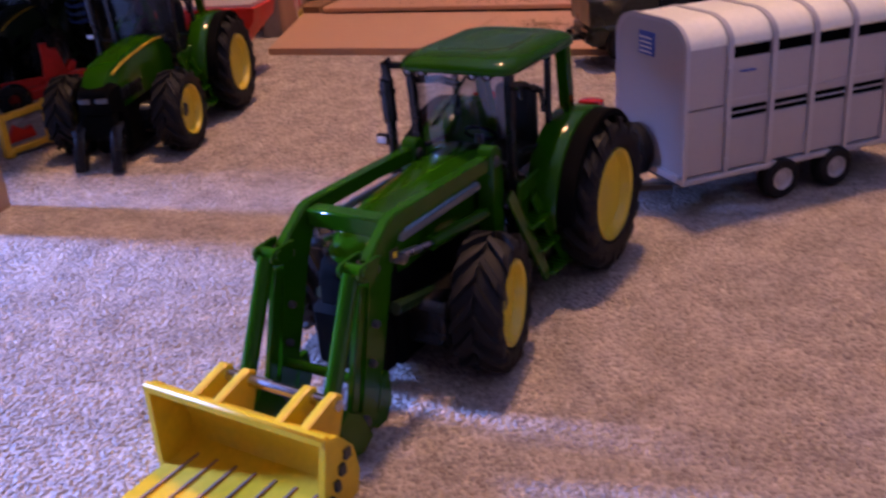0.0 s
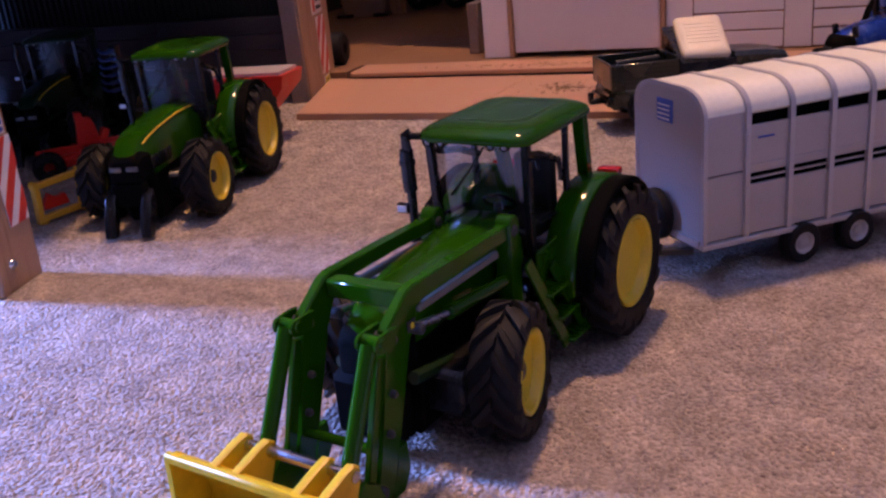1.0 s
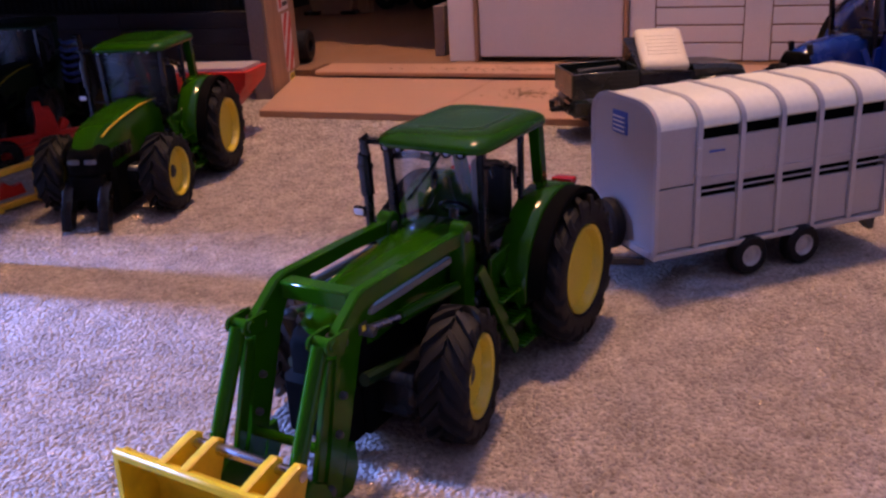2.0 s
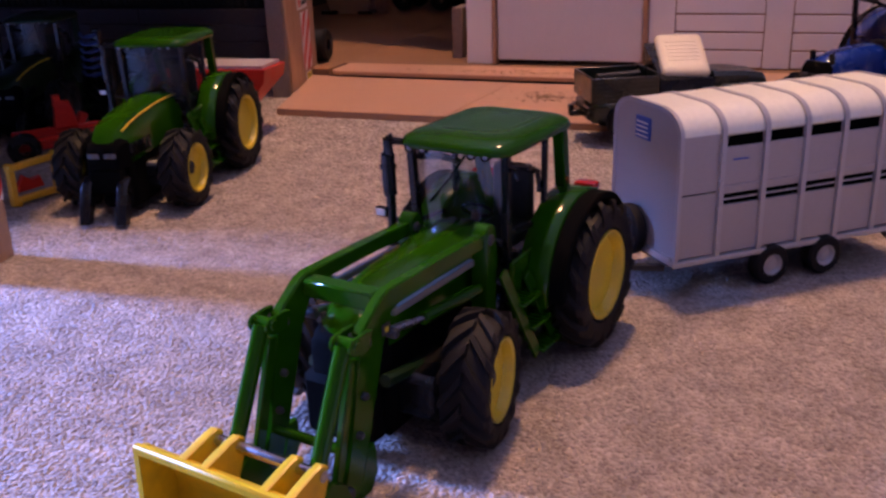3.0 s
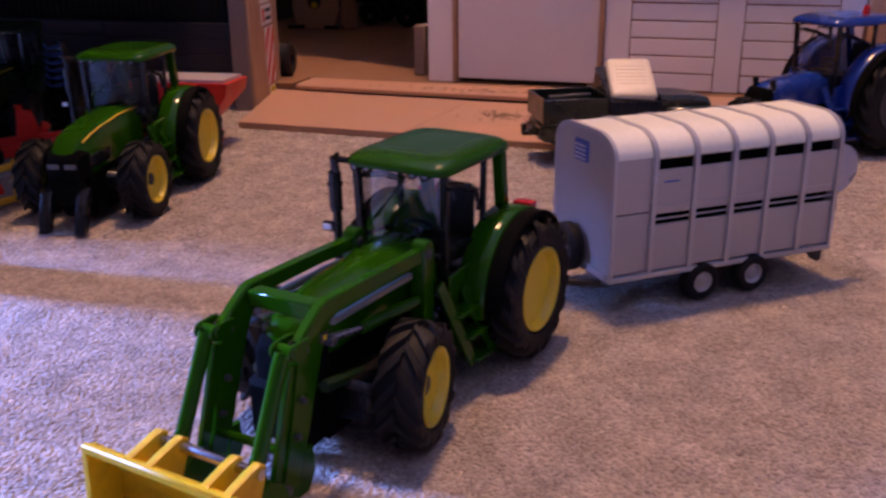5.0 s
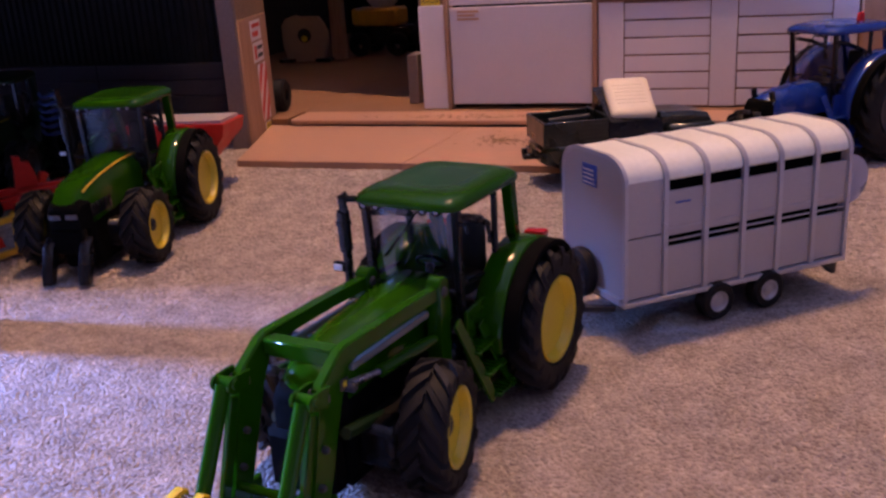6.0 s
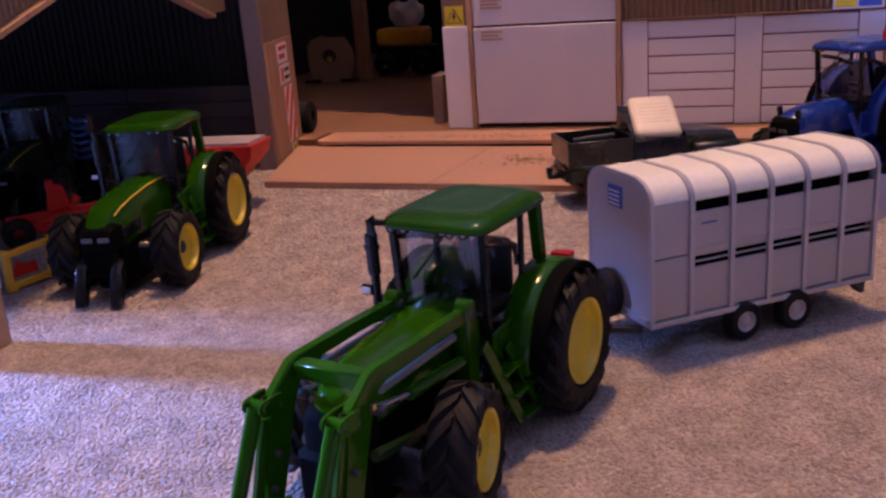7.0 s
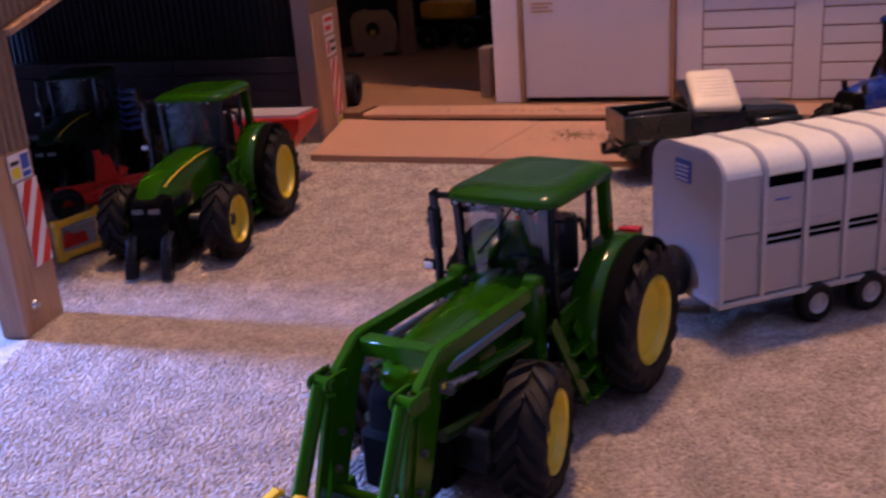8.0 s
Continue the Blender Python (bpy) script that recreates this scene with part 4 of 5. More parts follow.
            xa, xb = 0.0252 + k * 0.0040, 0.0402 + k * 0.0040
            box(b, (xa, y - 0.0040, z), (xb, y + 0.0035, z + 0.0012), 0.0003)
            for q in range(5):
                box(b, (xa + 0.0012 + q * 0.0027, y - 0.0034, z + 0.0012), (xa + 0.0022 + q * 0.0027, y + 0.0030, z + 0.0019))
            part("tread", b, body, ladder)
    # exhaust with elbow, bracket and marker lamp
    if short == 1.0:
        b = bmesh.new()
        rod(b, [(0.0446, -0.0280, 0.0470), (0.0440, -0.0285, 0.0660)], 0.0018, 10)
        rod(b, [(0.0440, -0.0285, 0.0650), (0.0440, -0.0288, 0.0668), (0.0440, -0.0290, 0.0790), (0.0440, -0.0288, 0.0806)], 0.0026, 12)
        rod(b, [(0.0440, -0.0290, 0.0752), (0.0440, -0.0290, 0.0766)], 0.0031, 12)
        rod(b, [(0.0440, -0.0285, 0.0800), (0.0440, -0.0288, 0.0862), (0.0435, -0.0270, 0.0868)], 0.0019, 8)
        rod(b, [(0.0440, -0.0290, 0.0858), (0.0430, -0.0190, 0.0858)], 0.0013, 6)
        rod(b, [(0.0440, -0.0285, 0.0560), (0.0420, -0.0180, 0.0545)], 0.0010, 6)
        rounded(b, (0.0415, -0.0305, 0.0450), (0.0465, -0.0265, 0.0500), 0.001, 1)
        stack = part("exhaust", b, M_BLACK, t)
        b = bmesh.new()
        rounded(b, (0.0440, -0.0345, 0.0565), (0.0465, -0.0290, 0.0605), 0.0008, 2)
        part("marker_housing", b, M_BLACK, stack)
        b = bmesh.new()
        rounded(b, (0.0463, -0.0338, 0.0572), (0.0470, -0.0297, 0.0598), 0.0003, 1)
        part("marker_lamp", b, M_WHITE_LAMP, stack)
    b = bmesh.new()
    rod(b, [(0.0420, 0.0190, 0.0800), (0.0440, 0.0240, 0.0800), (0.0440, 0.0245, 0.0770)], 0.0007, 6)
    part("mirror_arm", b, M_BLACK, t)
    # hitch
    b = bmesh.new()
    box(b, (-0.030, -0.006, 0.016), (-0.014, 0.006, 0.022), 0.001)
    for s in (-1, 1):
        bar(b, (-0.012, s * 0.008, 0.022), (-0.036, s * 0.011, 0.016), 0.002, 0.003)
    part("rear_hitch", b, M_BLACK, t)
    if loader:
        add_loader(t)
    else:
        b = bmesh.new()
        box(b, (0.1120, -0.0100, 0.016), (0.1180, 0.0100, 0.030), 0.0012)
        part("front_block", b, M_MATT, t)
        for s in (-1, 1):
            b = bmesh.new()
            prism(b, [(0.1150, 0.0260), (0.1210, 0.0220), (0.1270, 0.0080), (0.1285, 0.0020), (0.1235, 0.0012), (0.1200, 0.0100), (0.1150, 0.0170)], s * 0.0105 - 0.0030, s * 0.0105 + 0.0030, 0.0006)
            part("link_arm", b, M_BLACK, t)
    return t


def add_loader(t):
    """Front loader: bracket, bent arms, cross tube, rams and the bucket, lowered to the carpet."""
    A, OFF = 0.0150, 0.0032
    for s in (-1, 1):
        y = s * A + OFF
        b = bmesh.new()
        prism(b, arc(0.0566, 0.0612, 0.0034, 0, 180, 8) + [(0.0534, 0.0450), (0.0545, 0.0390), (0.0545, 0.0240), (0.0605, 0.0240), (0.0610, 0.0390), (0.0602, 0.0450)], y - 0.0030, y + 0.0030, 0.0005)
        part("loader_bracket", b, M_GREEN, t)
        b = bmesh.new()
        prism(b, [(0.0530, 0.0600), (0.0550, 0.0618), (0.0850, 0.0624), (0.1155, 0.0630), (0.1190, 0.0620), (0.1300, 0.0545), (0.1308, 0.0505), (0.1378, 0.0200), (0.1430, 0.0090), (0.1385, 0.0040), (0.1350, 0.0055), (0.1285, 0.0230), (0.1200, 0.0470), (0.1150, 0.0568), (0.1070, 0.0585), (0.0800, 0.0578), (0.0535, 0.0562)], y - 0.0019, y + 0.0019, 0.0006)
        arm = part("loader_arm", b, M_GREEN, t)
        for x, z, r in ((0.0570, 0.0593, 0.0021), (0.1290, 0.0520, 0.0020), (0.1150, 0.0490, 0.0017), (0.1410, 0.0095, 0.0019), (0.1310, 0.0360, 0.0012), (0.1345, 0.0250, 0.0012)):
            b = bmesh.new()
            lathe(b, [(0.0, 0.0038), (r * 0.7, 0.0037), (r, 0.0030), (r, -0.0030), (r * 0.7, -0.0037), (0.0, -0.0038)], (x, y, z), "y", 14)
            part("pin", b, M_DARK, arm)
        b = bmesh.new()
        rod(b, [(0.0620, y, 0.0425), (0.0960, y, 0.0455)], 0.0023, 12)
        part("lift_ram", b, M_GREEN, t)
        b = bmesh.new()
        rod(b, [(0.0960, y, 0.0455), (0.1160, y, 0.0492)], 0.0013, 10)
        part("ram_rod", b, M_CHROME, t)
        b = bmesh.new()
        bar(b, (0.0650, y, 0.0535), (0.1120, y, 0.0540), 0.0022, 0.0024, bevel=0.0004)
        part("parallel_link", b, M_LINK, t)
        for side in (-1, 1):
            b = bmesh.new()
            y0, y1 = sorted((y + side * 0.0025, y + side * 0.0038))
            prism(b, [(0.1270, 0.0556), (0.1300, 0.0560)] + arc(0.1352, 0.0532, 0.0026, 70, -90, 6) + [(0.1290, 0.0496)], y0, y1, 0.0003)
            part("ram_cheek", b, M_GREEN, t)
        b = bmesh.new()
        rod(b, [(0.1358, y, 0.0532), (0.1508, y, 0.0225)], 0.0025, 14)
        part("tip_ram", b, M_GREEN, t)
        b = bmesh.new()
        bar(b, (0.1322, y, 0.0480), (0.1432, y, 0.0130), 0.0040, 0.0022, up=(0, 1, 0), bevel=0.0004)
        part("guide_link", b, M_GREEN, t)
        b = bmesh.new()
        rod(b, [(0.1508, y, 0.0225), (0.1530, y, 0.0180)], 0.0015, 10)
        part("ram_rod", b, M_CHROME, t)
        b = bmesh.new()
        lathe(b, [(0.0, 0.0044), (0.0014, 0.0043), (0.0020, 0.0036), (0.0020, -0.0036), (0.0014, -0.0043), (0.0, -0.0044)], (0.1345, y, 0.0535), "y", 14)
        part("pin", b, M_GREEN, t)
        for side in (-1, 1):
            b = bmesh.new()
            y0, y1 = sorted((y + side * 0.0024, y + side * 0.0042))
            prism(b, [(0.1440, 0.0150), (0.1500, 0.0190), (0.1545, 0.0160), (0.1530, 0.0040), (0.1450, 0.0022), (0.1400, 0.0050)], y0, y1, 0.0004)
            part("coupling_plate", b, M_GREEN, t)
    for s in (-1, 1):
        y = s * A + OFF
        b = bmesh.new()
        prism(b, [(0.1255, 0.0170), (0.1300, 0.0170), (0.1320, 0.0090), (0.1350, 0.0060), (0.1340, 0.0022), (0.1290, 0.0022), (0.1250, 0.0080)], y - 0.0012, y + 0.0012, 0.0004)
        part("parking_foot", b, M_GREEN, t)
    b = bmesh.new()
    box(b, (0.1165, OFF + A + 0.0021, 0.0500), (0.1207, OFF + A + 0.0024, 0.0536), 0.0002)
    badge = part("badge", b, M_SIGNBLACK, t, "small black and yellow badge")
    b = bmesh.new()
    box(b, (0.1178, OFF + A + 0.0024, 0.0510), (0.1194, OFF + A + 0.0027, 0.0527), 0.0001)
    part("badge_field", b, M_YELLOW, badge)
    b = bmesh.new()
    box(b, (0.1130, OFF - A + 0.0022, 0.0560), (0.1190, OFF + A - 0.0022, 0.0618), 0.0006)
    part("cross_tube", b, M_GREEN, t)
    b = bmesh.new()
    rod(b, [(0.1360, OFF - A + 0.002, 0.0190), (0.1360, OFF + A - 0.002, 0.0190)], 0.0016, 10)
    part("lower_cross_bar", b, M_GREEN, t)
    b = bmesh.new()
    rod(b, [(0.1552, OFF - A - 0.006, 0.0245), (0.1552, OFF + A + 0.006, 0.0245)], 0.0017, 14)
    part("coupling_bar", b, M_CHROME, t)
    # bucket: bent shell, narrower at the floor, with end plates, a grooved floor and four lugs behind
    H = 0.0302
    shell = [(0.1705, 0.0258, 1.0), (0.1660, 0.0240, 1.0), (0.1604, 0.0175, 0.98), (0.1580, 0.0085, 0.95), (0.1592, 0.0022, 0.93), (0.1640, 0.0010, 0.92), (0.1990, 0.0008, 0.90), (0.1990, 0.0018, 0.90), (0.1660, 0.0022, 0.92), (0.1612, 0.0040, 0.93), (0.1598, 0.0090, 0.95), (0.1620, 0.0166, 0.98), (0.1672, 0.0226, 1.0), (0.1712, 0.0243, 1.0)]
    b = bmesh.new()
    loft(b, [[(x, s * H * k, z) for x, z, k in shell] for s in (-1, 1)])
    bucket = part("bucket", b, M_BUCKET, t, "yellow loader bucket resting on carpet")
    for s in (-1, 1):
        b = bmesh.new()
        edge = [(0.1712, 0.0260, 1.0), (0.1660, 0.0243, 1.0), (0.1603, 0.0176, 0.98), (0.1578, 0.0084, 0.95), (0.1590, 0.0016, 0.93), (0.1640, 0.0006, 0.92), (0.1735, 0.0010, 0.92), (0.1732, 0.0060, 0.94)]
        loft(b, [[(x, s * (H * k + o), z) for x, z, k in edge] for o in (-0.0002, 0.0018)])
        part("end_plate", b, M_BUCKET, bucket)
    b = bmesh.new()
    box(b, (0.1692, -H - 0.0016, 0.0236), (0.1718, H + 0.0016, 0.0266), 0.0006)
    part("top_lip", b, M_BUCKET, bucket)
    for k in range(8):
        b = bmesh.new()
        y = -H * 0.9 + 0.0050 + k * 0.0072
        box(b, (0.1655, y, 0.0019), (0.1985, y + 0.0011, 0.0025), 0.0002)
        part("floor_rib", b, M_GROOVE, bucket)
    for yc in (OFF - A - 0.0042, OFF - A + 0.0042, OFF + A - 0.0042, OFF + A + 0.0042):
        b = bmesh.new()
        prism(b, [(0.1525, 0.0262), (0.1550, 0.0280), (0.1580, 0.0272), (0.1690, 0.0250), (0.1640, 0.0195), (0.1600, 0.0120), (0.1575, 0.0120), (0.1530, 0.0220)], yc - 0.0014, yc + 0.0014, 0.0005)
        part("lug", b, M_BUCKET, bucket)
    for k in range(4):
        b = bmesh.new()
        box(b, (0.1622 + k * 0.0026, H + 0.0004, 0.0190 - 0.0036 * k), (0.1648 + k * 0.0022, H + 0.0021 - k * 0.0002, 0.0160 - 0.0036 * k), 0.0001)
        part("side_marking", b, M_SIGNBLACK, bucket)


tractor("loader_tractor", pose(0.0210, 0.3534, 0.0010, 0, 0, -120.7), "green toy tractor with yellow wheels and lowered front loader", M_GREEN, M_YELLOW, 1.0, True, steer=12.0)
tractor("farm_tractor", pose(-0.1871, 0.6262, 0.0006, 0, 0, -97.1), "green toy tractor with yellow wheels beside the open shed", M_GREEN, M_YELLOW, 1.045, glass=M_GLASS_DIM)
blue = tractor("blue_tractor", pose(0.344, 0.708, 0.0008, 0, 0, -158), "bright blue toy tractor standing on the carpet behind the trailer", M_BLUE, M_DARK, 1.12, glass=M_GLASS, short=0.66, rear=1.18, front=0.72)
# body, rims and glass get dark colours in place of the shed's shade
tractor("shaded_tractor", pose(-0.352, 0.815, 0.0010, 0, 0, -88), "green toy tractor in the shed, its colours darkened to carry the shade", M_GREEN_DARK, M_DARK, glass=M_GLASS_DIM)
b = bmesh.new()
lathe(b, [(0.0, 0.0060), (0.0016, 0.0056), (0.0024, 0.0040), (0.0026, 0.0), (0.0030, -0.0004)], (0.008, 0.0060, 0.0908), "z", 16)
part("beacon", b, M_RED_LAMP, blue, "orange-red roof beacon")

# ---- livestock trailer ----
TR = Matrix.Translation((0.0908, 0.3736, 0.0)) @ Matrix.Rotation(math.atan2(0.3564, 0.9343), 4, "Z")
# x along the side from the front, y across to the far side, z up
trailer = thing("livestock_trailer", TR, "pale grey livestock trailer with white ribbed roof and slatted sides", "toy trailer")
TL, TW, TB, TS, TT = 0.1265, 0.0530, 0.0192, 0.0725, 0.0838


def section(inset, low, high_from=None):
    """The rounded cross-section of the body, near side first."""
    r = 0.0150 - inset
    pts = [(inset, low)] if high_from is None else []
    near = arc(0.0150, TT - 0.0112 - inset * 0.0, r, 180, 90, 8)
    far = arc(TW - 0.0150, TT - 0.0112, r, 90, 0, 8)
    pts += [(y, TT - 0.0112 + (z - TT + 0.0112) * 0.76) for y, z in near + far]
    if high_from is None:
        pts.append((TW - inset, low))
    return pts


# black filler inside the body paints the shade that shows through the slots
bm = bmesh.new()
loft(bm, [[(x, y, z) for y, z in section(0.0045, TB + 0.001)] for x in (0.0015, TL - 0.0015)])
part("slot_shade_core", bm, M_MATT, trailer, "black core standing for the shade behind the slots")
bm = bmesh.new()
loft(bm, [[(x, y, z) for y, z in section(0.0, TB)] for x in (0.0, 0.0014)])
front = part("front_panel", bm, M_TRAILER, trailer)
bm = bmesh.new()
loft(bm, [[(x, y, z) for y, z in section(0.0, TB)] for x in (TL - 0.0014, TL)])
part("rear_ramp", bm, M_TRAILER, trailer)
bm = bmesh.new()
outer = section(0.0004, 0, True)
inner = [(y * 0.94 + TW * 0.03, z - 0.0012) for y, z in outer[::-1]]
loft(bm, [[(x, y, z) for y, z in outer + inner] for x in (0.0015, 0.033, 0.065, 0.097, TL - 0.0015)])
part("roof", bm, M_ROOFWHITE, trailer, "white ribbed roof sheet", sharp=50)
RIBS = (0.0006, 0.0212, 0.0430, 0.0641, 0.0845, 0.1057, TL - 0.0006)
for x in RIBS:
    bm = bmesh.new()
    o = [(y if abs(y - TW / 2) < 0.02 else y + (-0.0007 if y < TW / 2 else 0.0007), z) for y, z in section(-0.0003, TB - 0.0005)]
    i = [(min(max(y, 0.0012), TW - 0.0012), z - 0.0009) for y, z in section(0.0010, TB - 0.0005)][::-1]
    hw = 0.0012 if x in RIBS[1:-1] else 0.0009
    loft(bm, [[(x + dx, y, z) for y, z in o + i] for dx in (-hw, hw)])
    part("rib", bm, M_SILVER, trailer, sharp=50)
for k, (a, b) in enumerate(zip(RIBS, RIBS[1:])):
    a, b = a + 0.0009, b - 0.0009
    for ys in (0.0, TW):
        o = 1 if ys == 0 else -1
        bands = ((TB, 0.0474), (0.0480, TS + 0.0008)) if k == 0 else ((TB, 0.0412), (0.0433, 0.0441), (0.0462, 0.0668))
        for z0, z1 in bands:
            bm = bmesh.new()
            box(bm, (a, min(ys + o * 0.0004, ys + o * 0.0018), z0), (b, max(ys + o * 0.0004, ys + o * 0.0018), z1), 0.0003)
            panel = part("side_panel" if z1 - z0 > 0.002 else "slot_bar", bm, M_TRAILER, trailer)
            if z1 - z0 > 0.015 and ys == 0 and k > 0 and z0 > 0.04:
                bm = bmesh.new()
                bar(bm, (a + 0.001, -0.0001 + 0.0003, z0 + 0.0035), (b - 0.001, -0.0001 + 0.0003, z0 + 0.0035), 0.0005, 0.0004)
                part("seam", bm, M_SILVER, panel)
bm = bmesh.new()
box(bm, (0.0268, -0.0002, 0.0609), (0.0345, 0.0003, 0.0616), 0)
part("side_print", bm, M_SIGNBLUE, trailer, "small blue printed line")
for z in (0.024, 0.040, 0.052, 0.063):
    bm = bmesh.new()
    box(bm, (0.0194, -0.0016, z - 0.0012), (0.0214, 0.0002, z + 0.0012), 0.0003)
    part("door_hinge", bm, M_SILVER, trailer)
bm = bmesh.new()
box(bm, (-0.0006, -0.0012, 0.0160), (TL + 0.0006, 0.0028, 0.0186), 0.0004)
part("side_rail", bm, M_SILVER, trailer)
bm = bmesh.new()
box(bm, (-0.0006, TW - 0.0028, 0.0160), (TL + 0.0006, TW + 0.0012, 0.0186), 0.0004)
part("side_rail", bm, M_SILVER, trailer)
bm = bmesh.new()
box(bm, (0.001, 0.003, 0.0140), (TL - 0.001, TW - 0.003, 0.0188), 0.0004)
part("floor_frame", bm, M_DARK, trailer)
for x in (0.0508, 0.0800):
    for y in (0.0015, TW - 0.0015):
        s = -1 if y < 0.02 else 1
        bm = bmesh.new()
        c = (x, y, 0.0100)
        lathe(bm, [(0.0050, -0.0036), (0.0082, -0.0038), (0.0092, -0.0026), (0.0092, 0.0026), (0.0082, 0.0038), (0.0050, 0.0036)], c, "y", 28, True)
        wheel = part("wheel", bm, M_TYRE, trailer)
        bm = bmesh.new()
        lathe(bm, [(0.0, s * 0.0030), (0.0018, s * 0.0028), (0.0022, s * 0.0018), (0.0036, s * 0.0016), (0.0046, s * 0.0034), (0.0051, s * 0.0036), (0.0051, 0.0)], c, "y", 24)
        part("rim", bm, M_SILVER, wheel)
bm = bmesh.new()
prism(bm, [(0.1150, 0.0161), (0.1240, 0.0161), (0.1237, 0.0095), (0.1215, 0.0095)], 0.001, 0.006, 0.0004)
part("prop_stand", bm, M_DARK, trailer)
bm = bmesh.new()
for y in (0.010, TW - 0.010):
    bar(bm, (0.002, y, 0.0125), (-0.026, TW / 2, 0.0125), 0.0028, 0.0030, bevel=0.0004)
box(bm, (-0.040, TW / 2 - 0.002, 0.0110), (-0.024, TW / 2 + 0.002, 0.0142), 0.0005)
part("drawbar", bm, M_DARK, trailer)
bm = bmesh.new()
lathe(bm, [(0.0055, -0.0068), (0.0100, -0.0070), (0.0118, -0.0055), (0.0118, -0.0015), (0.0100, 0.0), (0.0055, 0.0)], (-0.0005, 0.0315, 0.0250), "x", 26, True)
spare = part("spare_tyre", bm, M_TYRE, trailer)
bm = bmesh.new()
lathe(bm, [(0.0, -0.0062), (0.0030, -0.0060), (0.0056, -0.0064), (0.0056, 0.0)], (-0.0005, 0.0315, 0.0250), "x", 20)
part("rim", bm, M_SILVER, spare)
bm = bmesh.new()
box(bm, (-0.0006, 0.0225, 0.0672), (0.0004, 0.0345, 0.0772), 0.0002)
plate = part("blue_notice", bm, M_SIGNBLUE, front, "blue printed sticker")
bm = bmesh.new()
for k in range(4):
    box(bm, (-0.0009, 0.0242, 0.0683 + k * 0.0020), (-0.0007, 0.0333, 0.0690 + k * 0.0020))
part("print_lines", bm, M_SIGNWHITE, front)
bm = bmesh.new()
box(bm, (-0.0012, 0.002, 0.0165), (0.0002, TW - 0.002, 0.0200), 0.0003)
part("front_sill", bm, M_SILVER, front)
bm = bmesh.new()
lathe(bm, [(0.0, 0.0006), (0.0080, 0.0008), (0.0112, 0.0004), (0.0122, -0.0010), (0.0112, -0.0012), (0.0, -0.0008)], (TL + 0.0030, 0.004, 0.0560), "y", 36)
M_DISC = material("milky_plastic", rgb(0.55, 0.55, 0.66), 0.3, vary=0.05, bump=0.03)
M_DISC.node_tree.nodes["Principled BSDF"].inputs["Transmission Weight"].default_value = 0.45
part("round_cover", bm, M_DISC, trailer, "milky round plastic cover")


# ---- dark green pickup ----
pick = thing("pickup_truck", pose(0.1545, 0.676, 0.0056, 0, 0, 8), "dark olive toy pickup with a cream cab roof", "toy vehicle")
bm = bmesh.new()
box(bm, (-0.068, -0.0225, 0.012), (0.062, 0.0225, 0.026), 0.003)
part("lower_body", bm, M_OLIVE, pick)
bm = bmesh.new()
for lo, hi in (((-0.068, -0.0245, 0.0262), (-0.020, -0.0225, 0.0440)), ((-0.068, 0.0225, 0.0262), (-0.020, 0.0245, 0.0440)), ((-0.068, -0.0225, 0.0262), (-0.066, 0.0225, 0.0440)), ((-0.022, -0.0225, 0.0262), (-0.020, 0.0225, 0.0460))):
    box(bm, lo, hi, 0.0005)
bed = part("load_bed", bm, M_OLIVE, pick)
for k in range(5):
    bm = bmesh.new()
    box(bm, (-0.066, -0.0251, 0.0282 + k * 0.0030), (-0.022, -0.0246, 0.0292 + k * 0.0030), 0.0001)
    part("bed_ridge", bm, M_OLIVE, bed)
bm = bmesh.new()
rod(bm, [(-0.060, -0.008, 0.0425), (-0.028, -0.004, 0.0430)], 0.0022, 10)
part("load_roll", bm, M_DARK, bed)
bm = bmesh.new()
loft(bm, [[(x0, -h, z), (x1, -h, z), (x1, h, z), (x0, h, z)] for x0, x1, h, z in ((-0.0195, 0.0220, 0.0240, 0.0262), (-0.0190, 0.0210, 0.0238, 0.0400), (-0.0189, 0.0208, 0.0237, 0.0402))])
prism(bm, [(-0.0225, 0.0404), (0.0225, 0.0404), (0.0205, 0.0598), (-0.0205, 0.0407)], -0.0172, 0.0150, 0.0005, "yz")
cabin = part("cabin", bm, M_BLACK, pick)
bm = bmesh.new()
tilt = pose(0.0045, 0.0, 0.0535, 28, 0, -9) @ Matrix.Diagonal((1.0, 0.85, 1, 1))
loft(bm, [[(x, y, z) for x, y in [(a * fx, b * fy) for a, b in ((-0.0145, -0.026), (0.0145, -0.026), (0.0165, -0.023), (0.0165, 0.023), (0.0145, 0.026), (-0.0145, 0.026), (-0.0165, 0.023), (-0.0165, -0.023))]] for fx, fy, z in ((1.0, 1.0, -0.0035), (1.03, 1.03, -0.0012), (1.0, 1.0, 0.0010), (0.90, 0.94, 0.0026), (0.6, 0.7, 0.0034))])
bm.transform(tilt)
roof = part("cab_roof", bm, M_CREAM, pick, "glossy cream cab roof", sharp=55)
for k in range(6):
    bm = bmesh.new()
    rod(bm, [(-0.011, -0.0125 + k * 0.0050, 0.0031), (0.011, -0.0125 + k * 0.0050, 0.0031)], 0.0006, 6)
    bm.transform(tilt)
    part("roof_rib", bm, M_CREAM, roof)
bm = bmesh.new()
loft(bm, [[(x, -h, 0.0262), (x, -h, t - 0.003), (x, -h + 0.003, t), (x, h - 0.003, t), (x, h, t - 0.003), (x, h, 0.0262)] for x, h, t in ((0.0222, 0.0190, 0.0435), (0.045, 0.0180, 0.0425), (0.0600, 0.0170, 0.0400), (0.0625, 0.0160, 0.0370))])
part("bonnet", bm, M_OLIVE, pick)
